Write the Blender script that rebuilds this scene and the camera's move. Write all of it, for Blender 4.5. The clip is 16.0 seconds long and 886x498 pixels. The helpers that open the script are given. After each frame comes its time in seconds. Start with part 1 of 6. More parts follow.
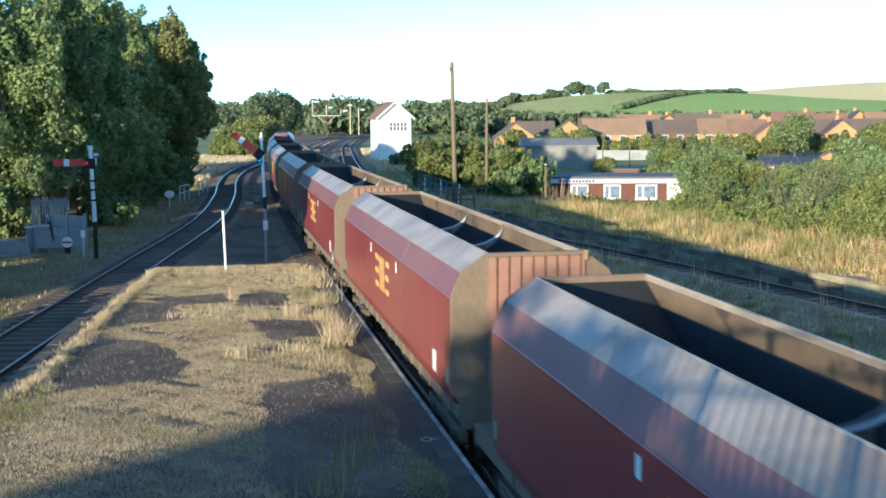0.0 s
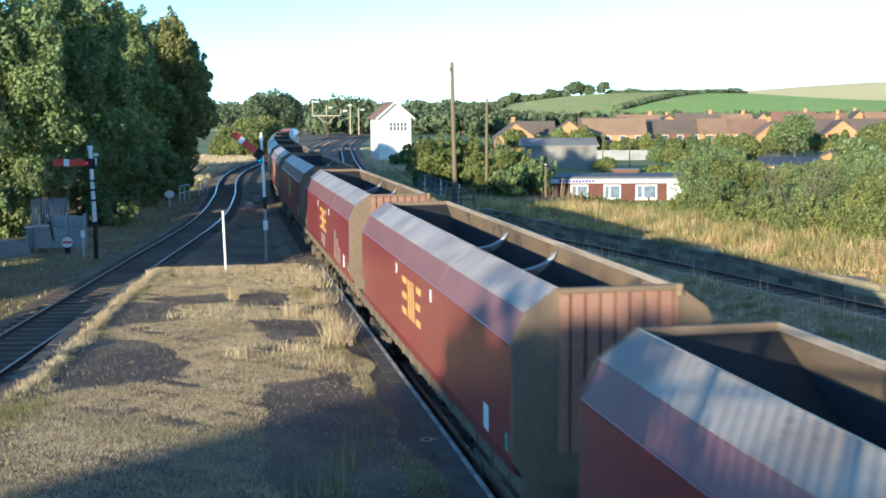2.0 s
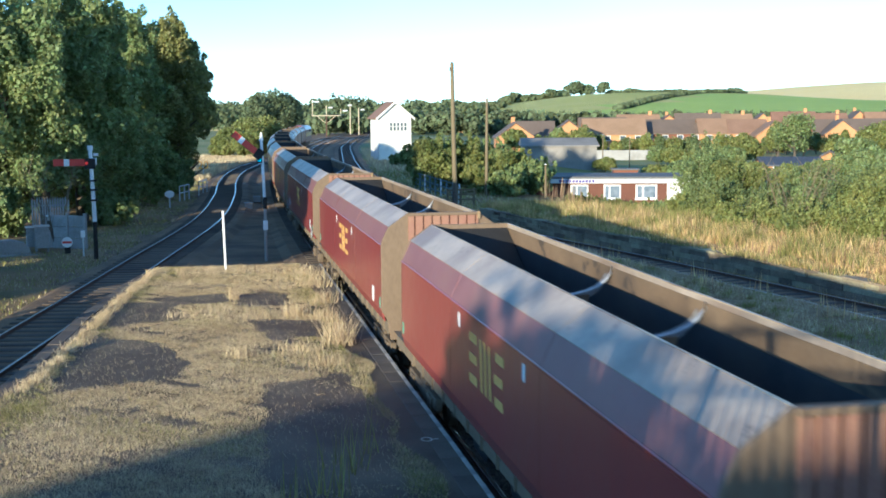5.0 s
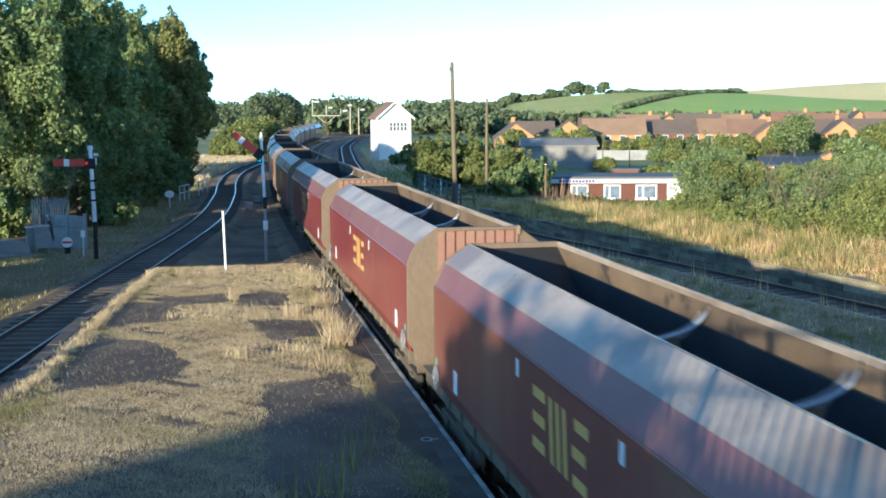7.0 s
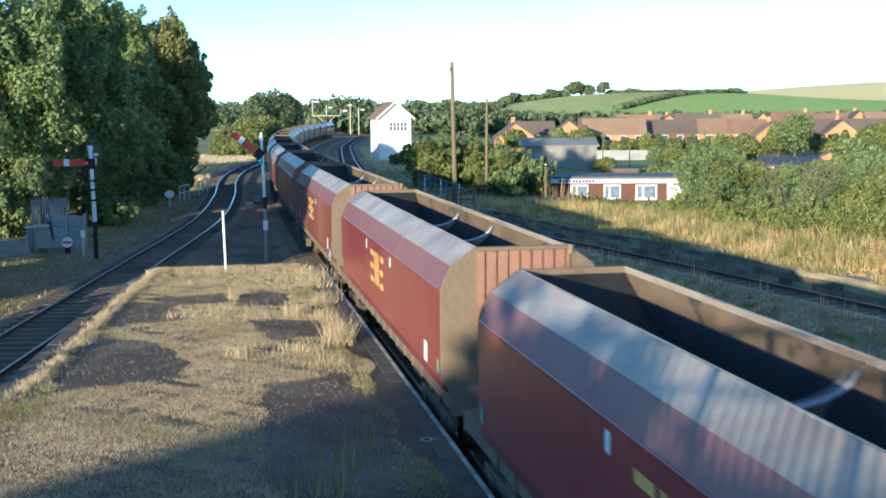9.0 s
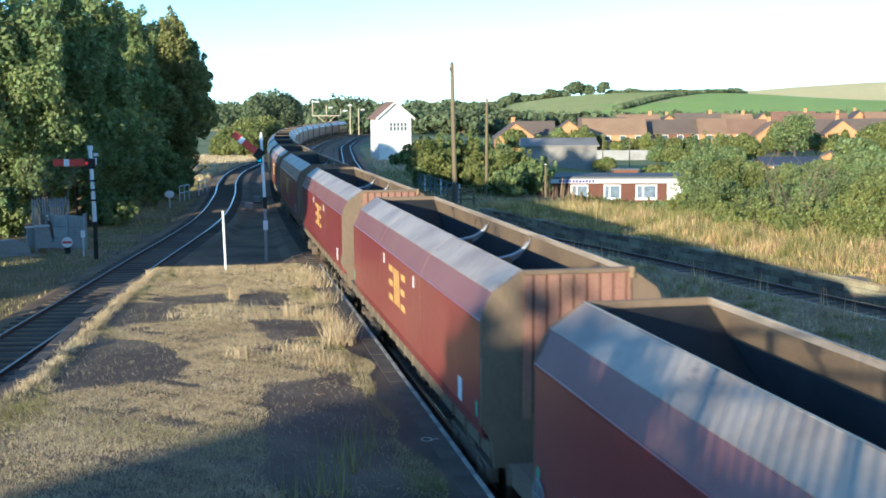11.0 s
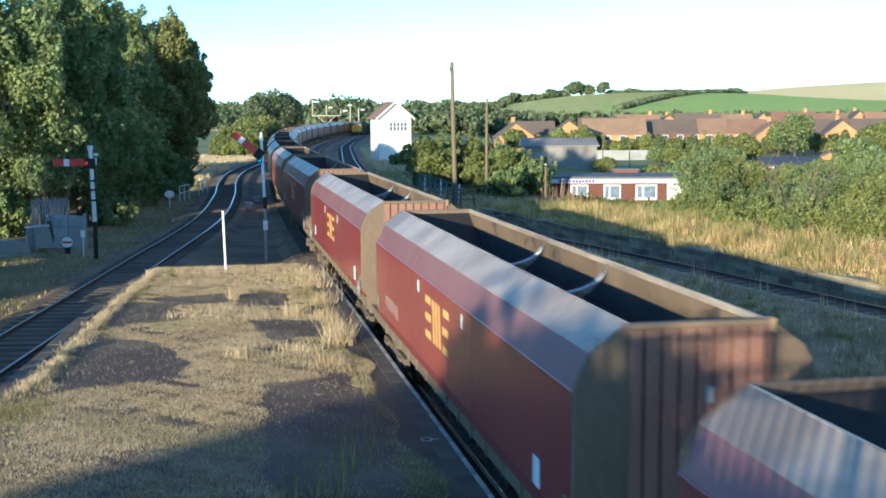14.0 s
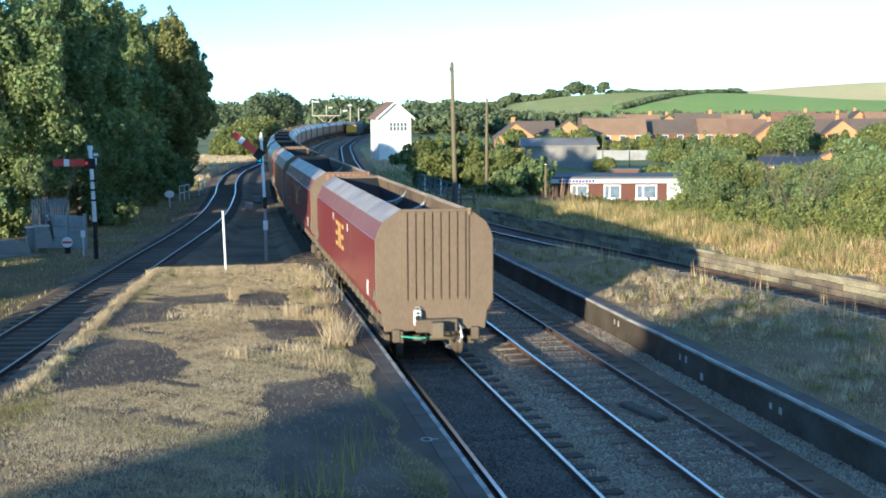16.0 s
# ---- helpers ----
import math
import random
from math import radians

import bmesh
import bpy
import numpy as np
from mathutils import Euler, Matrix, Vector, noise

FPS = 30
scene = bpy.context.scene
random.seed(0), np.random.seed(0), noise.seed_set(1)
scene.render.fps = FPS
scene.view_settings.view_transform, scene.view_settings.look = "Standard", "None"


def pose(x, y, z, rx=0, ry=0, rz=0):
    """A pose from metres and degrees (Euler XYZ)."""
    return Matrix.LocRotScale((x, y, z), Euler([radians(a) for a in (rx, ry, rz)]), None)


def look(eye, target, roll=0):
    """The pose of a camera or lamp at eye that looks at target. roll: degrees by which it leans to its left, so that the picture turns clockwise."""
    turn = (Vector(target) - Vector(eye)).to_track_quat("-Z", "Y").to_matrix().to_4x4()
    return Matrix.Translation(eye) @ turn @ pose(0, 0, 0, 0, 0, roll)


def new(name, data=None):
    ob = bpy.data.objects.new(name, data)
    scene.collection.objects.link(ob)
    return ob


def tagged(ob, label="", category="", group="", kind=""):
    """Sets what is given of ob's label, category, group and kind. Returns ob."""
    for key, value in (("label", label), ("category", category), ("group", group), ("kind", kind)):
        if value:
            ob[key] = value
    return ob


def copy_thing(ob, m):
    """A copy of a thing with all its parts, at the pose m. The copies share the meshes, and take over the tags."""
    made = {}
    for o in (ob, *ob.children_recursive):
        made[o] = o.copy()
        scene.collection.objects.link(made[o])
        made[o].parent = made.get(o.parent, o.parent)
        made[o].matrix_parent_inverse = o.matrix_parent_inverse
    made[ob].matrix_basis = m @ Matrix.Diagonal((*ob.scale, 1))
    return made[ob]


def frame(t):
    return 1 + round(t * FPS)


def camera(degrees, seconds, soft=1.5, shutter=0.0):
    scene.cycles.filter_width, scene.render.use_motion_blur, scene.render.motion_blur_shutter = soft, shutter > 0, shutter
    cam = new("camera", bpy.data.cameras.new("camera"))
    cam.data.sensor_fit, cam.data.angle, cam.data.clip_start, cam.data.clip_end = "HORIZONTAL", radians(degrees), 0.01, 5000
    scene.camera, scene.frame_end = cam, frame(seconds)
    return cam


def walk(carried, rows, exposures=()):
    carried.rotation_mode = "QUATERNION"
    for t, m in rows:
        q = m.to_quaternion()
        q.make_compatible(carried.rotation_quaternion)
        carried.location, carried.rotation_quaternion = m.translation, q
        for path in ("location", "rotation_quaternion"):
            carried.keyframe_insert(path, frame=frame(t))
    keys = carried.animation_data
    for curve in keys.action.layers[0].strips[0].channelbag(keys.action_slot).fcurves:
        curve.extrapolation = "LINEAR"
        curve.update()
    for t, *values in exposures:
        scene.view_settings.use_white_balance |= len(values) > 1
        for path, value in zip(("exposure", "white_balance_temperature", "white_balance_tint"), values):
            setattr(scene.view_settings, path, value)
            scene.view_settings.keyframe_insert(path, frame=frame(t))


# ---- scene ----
# ---------------------------------------------------------------- camera
EYE = (0.0, 0.0, 5.994)
AIM = (19.391, 97.409, -5.650)
cam = camera(41.71, 16.0, soft=1.75, shutter=0.25)
STOPS, KELVIN, TINT = 1.09, 4920, 5
walk(cam, [(0.0, look(EYE, AIM, -0.27)), (16.0, look(EYE, AIM, -0.27))], [(0.0, STOPS, KELVIN, TINT), (16.0, STOPS, KELVIN, TINT)])

# ---------------------------------------------------------------- world, sun, exposure
SUN_EL = 8.0
SUN_DIR = Vector((-0.607, -0.795, math.tan(radians(SUN_EL)))).normalized()   # towards the sun
world = bpy.data.worlds.new("evening_sky")
scene.world = world
world.use_nodes = True
wn = world.node_tree
sky = wn.nodes.new("ShaderNodeTexSky")
sky.sky_type = "NISHITA"
sky.sun_disc = False
sky.sun_elevation = radians(14)
sky.sun_rotation = math.atan2(SUN_DIR.x, SUN_DIR.y)
sky.altitude = 1600
sky.air_density, sky.dust_density, sky.ozone_density = 1.0, 0.0, 3.2
# thin high cloud that whitens the blue, thicker towards the east
grey = wn.nodes.new("ShaderNodeRGBToBW")
wn.links.new(sky.outputs[0], grey.inputs[0])
milk = wn.nodes.new("ShaderNodeMix")
milk.data_type, milk.blend_type = "RGBA", "MULTIPLY"
milk.inputs["Factor"].default_value = 1.0
milk.inputs["B"].default_value = (1.08, 1.02, 0.95, 1)
wn.links.new(grey.outputs[0], milk.inputs["A"])
ray = wn.nodes.new("ShaderNodeTexCoord")
tilt = wn.nodes.new("ShaderNodeSeparateXYZ")
wn.links.new(ray.outputs["Generated"], tilt.inputs[0])
wisp = wn.nodes.new("ShaderNodeTexNoise")
wisp.inputs["Scale"].default_value, wisp.inputs["Detail"].default_value = 2.2, 5
wn.links.new(ray.outputs["Generated"], wisp.inputs["Vector"])
east = wn.nodes.new("ShaderNodeMath")
east.operation = "MULTIPLY_ADD"
east.inputs[1].default_value = 0.35
wn.links.new(tilt.outputs[0], east.inputs[0])
wn.links.new(wisp.outputs["Fac"], east.inputs[2])
thin = wn.nodes.new("ShaderNodeMath")
thin.operation, thin.use_clamp = "MULTIPLY", True
thin.inputs[1].default_value = 0.55
wn.links.new(east.outputs[0], thin.inputs[0])
veil = wn.nodes.new("ShaderNodeMix")
veil.data_type = "RGBA"
wn.links.new(thin.outputs[0], veil.inputs["Factor"])
wn.links.new(sky.outputs[0], veil.inputs["A"])
wn.links.new(milk.outputs["Result"], veil.inputs["B"])
cool = wn.nodes.new("ShaderNodeMix")
cool.data_type, cool.blend_type = "RGBA", "MULTIPLY"
cool.inputs["Factor"].default_value, cool.inputs["B"].default_value = 1.0, (0.84, 1.0, 1.0, 1)
wn.links.new(veil.outputs["Result"], cool.inputs["A"])
wn.links.new(cool.outputs["Result"], wn.nodes["Background"].inputs[0])
wn.nodes["Background"].inputs[1].default_value = 0.15
sun_data = bpy.data.lights.new("sun", "SUN")
sun_data.energy, sun_data.angle, sun_data.color = 4.9, radians(0.6), (1.0, 0.77, 0.46)
sun = new("sun", sun_data)
sun.matrix_world = look(tuple(SUN_DIR * 60), (0, 0, 0))

# ---------------------------------------------------------------- mesh helpers
class MB:
    """Gathers vertices and faces for one mesh."""
    def __init__(self):
        self.v, self.f, self.mi = [], [], []

    def add(self, vs, fs, mi=0):
        n = len(self.v)
        self.v += [tuple(p) for p in vs]
        self.f += [tuple(i + n for i in f) for f in fs]
        self.mi += [mi] * len(fs)
        return self

    def box(self, x0, y0, z0, x1, y1, z1, mi=0, m=None):
        vs = [(x, y, z) for z in (z0, z1) for x, y in ((x0, y0), (x1, y0), (x1, y1), (x0, y1))]
        if m is not None:
            vs = [m @ Vector(p) for p in vs]
        return self.add(vs, [(3, 2, 1, 0), (4, 5, 6, 7), (0, 1, 5, 4), (1, 2, 6, 5), (2, 3, 7, 6), (3, 0, 4, 7)], mi)

    def prism(self, poly, a, b, axis="y", caps=True, mi=0):
        """poly: points in the plane across the axis ((x, z) for y, (y, z) for x, (x, y) for z), counter-clockwise seen from the axis' far end."""
        def place(p, q, s):
            return {"y": (p, s, q), "x": (s, p, q), "z": (p, q, s)}[axis]
        n = len(poly)
        vs = [place(p, q, a) for p, q in poly] + [place(p, q, b) for p, q in poly]
        fs = [(i, (i + 1) % n, (i + 1) % n + n, i + n) for i in range(n)]
        if caps:
            fs += [tuple(range(n))[::-1], tuple(range(n, 2 * n))]
        return self.add(vs, fs, mi)

    def tube(self, pts, r, n=8, r1=None, caps=True, mi=0):
        pts = [Vector(p) for p in pts]
        vs, fs = [], []
        for i, p in enumerate(pts):
            d = (pts[min(i + 1, len(pts) - 1)] - pts[max(i - 1, 0)]).normalized()
            side = d.cross(Vector((0, 0, 1)) if abs(d.z) < 0.9 else Vector((1, 0, 0))).normalized()
            up = side.cross(d)
            k = i / max(1, len(pts) - 1)
            rr = r if r1 is None else r + (r1 - r) * k
            vs += [p + side * (rr * math.cos(2 * math.pi * j / n)) + up * (rr * math.sin(2 * math.pi * j / n)) for j in range(n)]
        for i in range(len(pts) - 1):
            for j in range(n):
                fs.append((i * n + j, i * n + (j + 1) % n, (i + 1) * n + (j + 1) % n, (i + 1) * n + j))
        if caps:
            fs += [tuple(range(n))[::-1], tuple(range(len(vs) - n, len(vs)))]
        return self.add(vs, fs, mi)

    def mesh(self, name, mats, bevel=0.0, smooth=False):
        me = bpy.data.meshes.new(name)
        me.from_pydata(self.v, [], self.f)
        for m in (mats if isinstance(mats, (list, tuple)) else [mats]):
            me.materials.append(m)
        if any(self.mi):
            me.polygons.foreach_set("material_index", self.mi)
        bm = bmesh.new()
        bm.from_mesh(me)
        bmesh.ops.recalc_face_normals(bm, faces=bm.faces)
        if bevel:
            es = [e for e in bm.edges if len(e.link_faces) == 2 and e.calc_face_angle(0) > 0.6]
            bmesh.ops.bevel(bm, geom=es, offset=bevel, segments=1, affect="EDGES", clamp_overlap=True)
        bm.to_mesh(me)
        bm.free()
        if smooth:
            me.polygons.foreach_set("use_smooth", [True] * len(me.polygons))
        return me


def part(name, mb, mats, parent=None, label="", bevel=0.0, smooth=False):
    ob = new(name, mb.mesh(name, mats, bevel, smooth) if isinstance(mb, MB) else mb)
    if parent is not None:
        ob.parent = parent
    return tagged(ob, label)


def thing(name, label, category, m=None, group="", kind=""):
    ob = new(name)
    ob.empty_display_size = 0.3
    if m is not None:
        ob.matrix_basis = m
    return tagged(ob, label, category, group, kind)


def raw_mesh(name, verts, faces, mats, smooth=False):
    """A mesh straight from arrays of triangles or quads."""
    me = bpy.data.meshes.new(name)
    k = faces.shape[1]
    me.vertices.add(len(verts))
    me.vertices.foreach_set("co", np.asarray(verts, np.float32).ravel())
    me.loops.add(faces.size)
    me.loops.foreach_set("vertex_index", np.asarray(faces, np.int32).ravel())
    me.polygons.add(len(faces))
    me.polygons.foreach_set("loop_start", np.arange(0, faces.size, k, dtype=np.int32))
    me.polygons.foreach_set("loop_total", np.full(len(faces), k, np.int32))
    me.update(calc_edges=True)
    for m in (mats if isinstance(mats, (list, tuple)) else [mats]):
        me.materials.append(m)
    if smooth:
        me.polygons.foreach_set("use_smooth", [True] * len(me.polygons))
    return me


# ---------------------------------------------------------------- materials
def mat(name, a, b, rough=0.8, metal=0.0, fine=30.0, coarse=1.5, bump=0.3, spec=0.4, stain=None, stain_amt=0.5, stretch=(1, 1, 1), per=None, per_amt=0.25, depth=0.01, trans=0.0, scuff=None):
    """Two base colours mixed by noise at two scales, with an optional stain colour and a variation from piece to piece."""
    m = bpy.data.materials.new(name)
    m.use_nodes = True
    t = m.node_tree
    bsdf = t.nodes["Principled BSDF"]
    n, l = t.nodes.new, t.links.new
    tc = n("ShaderNodeTexCoord")
    mp = n("ShaderNodeMapping")
    mp.inputs["Scale"].default_value = stretch
    l(tc.outputs["Object"], mp.inputs[0])
    n1, n2 = n("ShaderNodeTexNoise"), n("ShaderNodeTexNoise")
    for nn, s in ((n1, fine), (n2, coarse)):
        nn.inputs["Scale"].default_value = s
        nn.inputs["Detail"].default_value = 6
        nn.inputs["Roughness"].default_value = 0.6
        l(mp.outputs[0], nn.inputs["Vector"])
    add = n("ShaderNodeMath")
    add.operation = "ADD"
    l(n1.outputs["Fac"], add.inputs[0])
    l(n2.outputs["Fac"], add.inputs[1])
    rng = n("ShaderNodeMapRange")
    rng.inputs["From Min"].default_value, rng.inputs["From Max"].default_value = 0.72, 1.28
    l(add.outputs[0], rng.inputs["Value"])
    mix = n("ShaderNodeMix")
    mix.data_type = "RGBA"
    mix.inputs["A"].default_value, mix.inputs["B"].default_value = (*a, 1), (*b, 1)
    l(rng.outputs[0], mix.inputs["Factor"])
    col = mix.outputs["Result"]
    if stain is not None:
        n3 = n("ShaderNodeTexNoise")
        n3.inputs["Scale"].default_value, n3.inputs["Detail"].default_value = coarse * 0.55, 8
        l(mp.outputs[0], n3.inputs["Vector"])
        r3 = n("ShaderNodeMapRange")
        r3.inputs["From Min"].default_value, r3.inputs["From Max"].default_value = 0.48, 0.66
        r3.inputs["To Max"].default_value = stain_amt
        l(n3.outputs["Fac"], r3.inputs["Value"])
        m3 = n("ShaderNodeMix")
        m3.data_type = "RGBA"
        m3.inputs["B"].default_value = (*stain, 1)
        l(r3.outputs[0], m3.inputs["Factor"])
        l(col, m3.inputs["A"])
        col = m3.outputs["Result"]
    if scuff is not None:
        # small sharp-edged smears and scrapes: colour, scale, threshold
        n4 = n("ShaderNodeTexNoise")
        n4.inputs["Scale"].default_value, n4.inputs["Detail"].default_value, n4.inputs["Roughness"].default_value = scuff[1], 4, 0.7
        l(tc.outputs["Object"], n4.inputs["Vector"])
        r4 = n("ShaderNodeMapRange")
        r4.inputs["From Min"].default_value, r4.inputs["From Max"].default_value, r4.inputs["To Max"].default_value = scuff[2], scuff[2] + 0.05, 0.7
        l(n4.outputs["Fac"], r4.inputs["Value"])
        m4 = n("ShaderNodeMix")
        m4.data_type = "RGBA"
        m4.inputs["B"].default_value = (*scuff[0], 1)
        l(r4.outputs[0], m4.inputs["Factor"])
        l(col, m4.inputs["A"])
        col = m4.outputs["Result"]
    if per:
        src = n("ShaderNodeObjectInfo").outputs["Random"] if per == "object" else n("ShaderNodeNewGeometry").outputs["Random Per Island"]
        hs = n("ShaderNodeHueSaturation")
        rv = n("ShaderNodeMapRange")
        rv.inputs["To Min"].default_value, rv.inputs["To Max"].default_value = 1 - per_amt, 1 + per_amt
        l(src, rv.inputs["Value"])
        l(rv.outputs[0], hs.inputs["Value"])
        rh = n("ShaderNodeMapRange")
        rh.inputs["To Min"].default_value, rh.inputs["To Max"].default_value = 0.5 - 0.06 * per_amt, 0.5 + 0.06 * per_amt
        l(src, rh.inputs["Value"])
        l(rh.outputs[0], hs.inputs["Hue"])
        l(col, hs.inputs["Color"])
        col = hs.outputs["Color"]
    l(col, bsdf.inputs["Base Color"])
    rr = n("ShaderNodeMapRange")
    rr.inputs["To Min"].default_value, rr.inputs["To Max"].default_value = max(0.02, rough - 0.1), min(1, rough + 0.1)
    l(n1.outputs["Fac"], rr.inputs["Value"])
    l(rr.outputs[0], bsdf.inputs["Roughness"])
    bsdf.inputs["Metallic"].default_value = metal
    bsdf.inputs["Specular IOR Level"].default_value = spec
    if bump:
        bp = n("ShaderNodeBump")
        bp.inputs["Strength"].default_value, bp.inputs["Distance"].default_value = bump, depth
        l(n1.outputs["Fac"], bp.inputs["Height"])
        l(bp.outputs[0], bsdf.inputs["Normal"])
    if trans:
        tl = n("ShaderNodeBsdfTranslucent")
        l(col, tl.inputs["Color"])
        ms = n("ShaderNodeMixShader")
        ms.inputs[0].default_value = trans
        l(bsdf.outputs[0], ms.inputs[1])
        l(tl.outputs[0], ms.inputs[2])
        l(ms.outputs[0], t.nodes["Material Output"].inputs[0])
    return m


def glow(name, col, strength):
    m = bpy.data.materials.new(name)
    m.use_nodes = True
    b = m.node_tree.nodes["Principled BSDF"]
    b.inputs["Base Color"].default_value = (*col, 1)
    b.inputs["Emission Color"].default_value = (*col, 1)
    b.inputs["Emission Strength"].default_value = strength
    return m


M_red = mat("maroon_paint", (0.19, 0.035, 0.033), (0.28, 0.06, 0.052), 0.32, 0, 9, 0.45, 0.03, 0.6, stain=(0.22, 0.11, 0.075), stain_amt=0.5, stretch=(1, 1, 0.35), scuff=((0.20, 0.12, 0.085), 2.0, 0.66))
M_redold = mat("maroon_paint_dusty", (0.17, 0.045, 0.035), (0.22, 0.085, 0.055), 0.5, 0, 14, 0.6, 0.05, 0.4, stain=(0.26, 0.17, 0.10), stain_amt=0.45, stretch=(1, 1, 0.35))
M_roof = mat("dusty_grey_hopper_roof", (0.30, 0.235, 0.175), (0.45, 0.365, 0.28), 0.46, 0.0, 6, 0.9, 0.05, 0.5, stain=(0.19, 0.135, 0.10), stain_amt=0.8, scuff=((0.10, 0.075, 0.06), 2.6, 0.64))
M_dirt = mat("brown_dirt_on_steel", (0.145, 0.102, 0.065), (0.205, 0.147, 0.094), 0.75, 0, 20, 1.2, 0.1, 0.3, stain=(0.15, 0.10, 0.068), stain_amt=0.6, stretch=(1, 1, 0.4))
M_endred = mat("dirty_red_end_sheet", (0.23, 0.105, 0.078), (0.30, 0.165, 0.11), 0.7, 0, 20, 1.0, 0.1, 0.3, stain=(0.30, 0.20, 0.11), stain_amt=0.6)
M_under = mat("dirty_underframe_steel", (0.10, 0.075, 0.05), (0.17, 0.125, 0.08), 0.85, 0, 20, 2, 0.2)
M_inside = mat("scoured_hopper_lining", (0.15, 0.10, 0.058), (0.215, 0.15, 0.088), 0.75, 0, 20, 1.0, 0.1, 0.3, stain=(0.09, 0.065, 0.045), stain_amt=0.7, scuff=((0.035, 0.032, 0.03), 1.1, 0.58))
M_coal = mat("coal", (0.02, 0.02, 0.022), (0.045, 0.045, 0.05), 0.7, 0, 25, 2, 0.8, 0.4, depth=0.05)
M_black = mat("black_grime", (0.015, 0.014, 0.013), (0.03, 0.027, 0.024), 0.85, 0, 20, 2, 0.2)
M_gold = mat("gold_paint", (0.62, 0.38, 0.10), (0.70, 0.45, 0.14), 0.45, 0, 20, 2, 0.03)
M_white = mat("white_paint", (0.72, 0.72, 0.70), (0.82, 0.82, 0.80), 0.5, 0, 25, 2, 0.05, stain=(0.5, 0.47, 0.42), stain_amt=0.35)
M_galv = mat("galvanised_steel", (0.50, 0.52, 0.54), (0.62, 0.63, 0.64), 0.4, 0.5, 30, 3, 0.05)
M_bright = mat("worn_bright_rail", (0.40, 0.385, 0.37), (0.52, 0.50, 0.48), 0.32, 1.0, 40, 2, 0.03, stretch=(1, 0.1, 1))
M_rust = mat("rusty_rail_side", (0.085, 0.05, 0.035), (0.14, 0.085, 0.055), 0.85, 0.2, 40, 2, 0.2)
M_dull = mat("dull_brown_rail_head", (0.16, 0.125, 0.10), (0.24, 0.19, 0.155), 0.45, 0.6, 40, 2, 0.05)
M_ballast = mat("ballast_stone", (0.165, 0.108, 0.062), (0.29, 0.20, 0.12), 0.9, 0, 22, 0.7, 1.0, 0.3, stain=(0.08, 0.06, 0.045), stain_amt=0.7, depth=0.04)
M_stone = mat("loose_ballast", (0.29, 0.215, 0.145), (0.49, 0.385, 0.27), 0.9, 0, 30, 1.0, 0.3, 0.3, per="island", per_amt=0.45)
M_darkstone = mat("dark_ballast", (0.11, 0.09, 0.07), (0.22, 0.18, 0.14), 0.8, 0, 30, 1.0, 0.3, 0.4, per="island", per_amt=0.45)
M_sleeper = mat("weathered_sleeper", (0.165, 0.115, 0.074), (0.24, 0.175, 0.118), 0.9, 0, 30, 2, 0.4, per="object", per_amt=0.25)
M_oldsleeper = mat("dark_sleeper", (0.06, 0.048, 0.038), (0.105, 0.085, 0.066), 0.9, 0, 30, 2, 0.4, per="object", per_amt=0.25)
M_asphalt = mat("worn_asphalt", (0.08, 0.062, 0.046), (0.14, 0.112, 0.084), 0.92, 0, 45, 0.6, 0.9, 0.3, stain=(0.32, 0.25, 0.16), stain_amt=0.45, depth=0.03)
M_coping = mat("platform_edge_stone", (0.085, 0.066, 0.05), (0.145, 0.116, 0.088), 0.9, 0, 25, 1.0, 0.3, per="object", per_amt=0.15)
M_edgewhite = mat("worn_white_line", (0.36, 0.32, 0.26), (0.60, 0.555, 0.48), 0.8, 0, 14, 2.5, 0.2, stain=(0.2, 0.19, 0.17), stain_amt=0.8)
M_platwall = mat("dark_platform_wall", (0.045, 0.034, 0.024), (0.10, 0.077, 0.053), 0.9, 0, 14, 1.2, 0.5, 0.3, stain=(0.13, 0.11, 0.085), stain_amt=0.6)
M_oldwall = mat("weathered_stone_wall", (0.20, 0.16, 0.10), (0.34, 0.28, 0.185), 0.95, 0, 11, 1.6, 1.0, 0.3, stain=(0.12, 0.105, 0.075), stain_amt=0.7, per="object", per_amt=0.35, depth=0.04)
M_soil = mat("dry_grass_soil", (0.215, 0.138, 0.072), (0.35, 0.25, 0.135), 0.95, 0, 12, 0.35, 0.9, 0.2, stain=(0.14, 0.135, 0.06), stain_amt=0.7, depth=0.08)
M_meadow = mat("meadow_grass", (0.20, 0.22, 0.075), (0.34, 0.31, 0.14), 0.95, 0, 1.2, 0.06, 0.9, 0.2, stain=(0.14, 0.18, 0.055), stain_amt=0.7, depth=0.2)
M_field = mat("green_field", (0.45, 0.445, 0.12), (0.53, 0.50, 0.17), 0.95, 0, 0.9, 0.02, 1.0, 0.1, stain=(0.58, 0.52, 0.25), stain_amt=0.5, depth=1.2)
M_field2 = mat("bright_green_field", (0.39, 0.50, 0.115), (0.46, 0.55, 0.15), 0.95, 0, 0.9, 0.02, 1.0, 0.1, depth=1.2)
M_stubble = mat("stubble_field", (0.93, 0.71, 0.29), (0.97, 0.78, 0.36), 0.95, 0, 0.9, 0.02, 1.0, 0.1, depth=1.2)
M_straw = mat("dry_grass_blade", (0.46, 0.35, 0.205), (0.67, 0.54, 0.34), 0.8, 0, 3, 0.5, 0, 0.2, per="island", per_amt=0.30, trans=0.25)
M_amber = mat("golden_verge_blade", (0.54, 0.345, 0.145), (0.76, 0.54, 0.26), 0.8, 0, 3, 0.5, 0, 0.2, per="island", per_amt=0.4, trans=0.25)
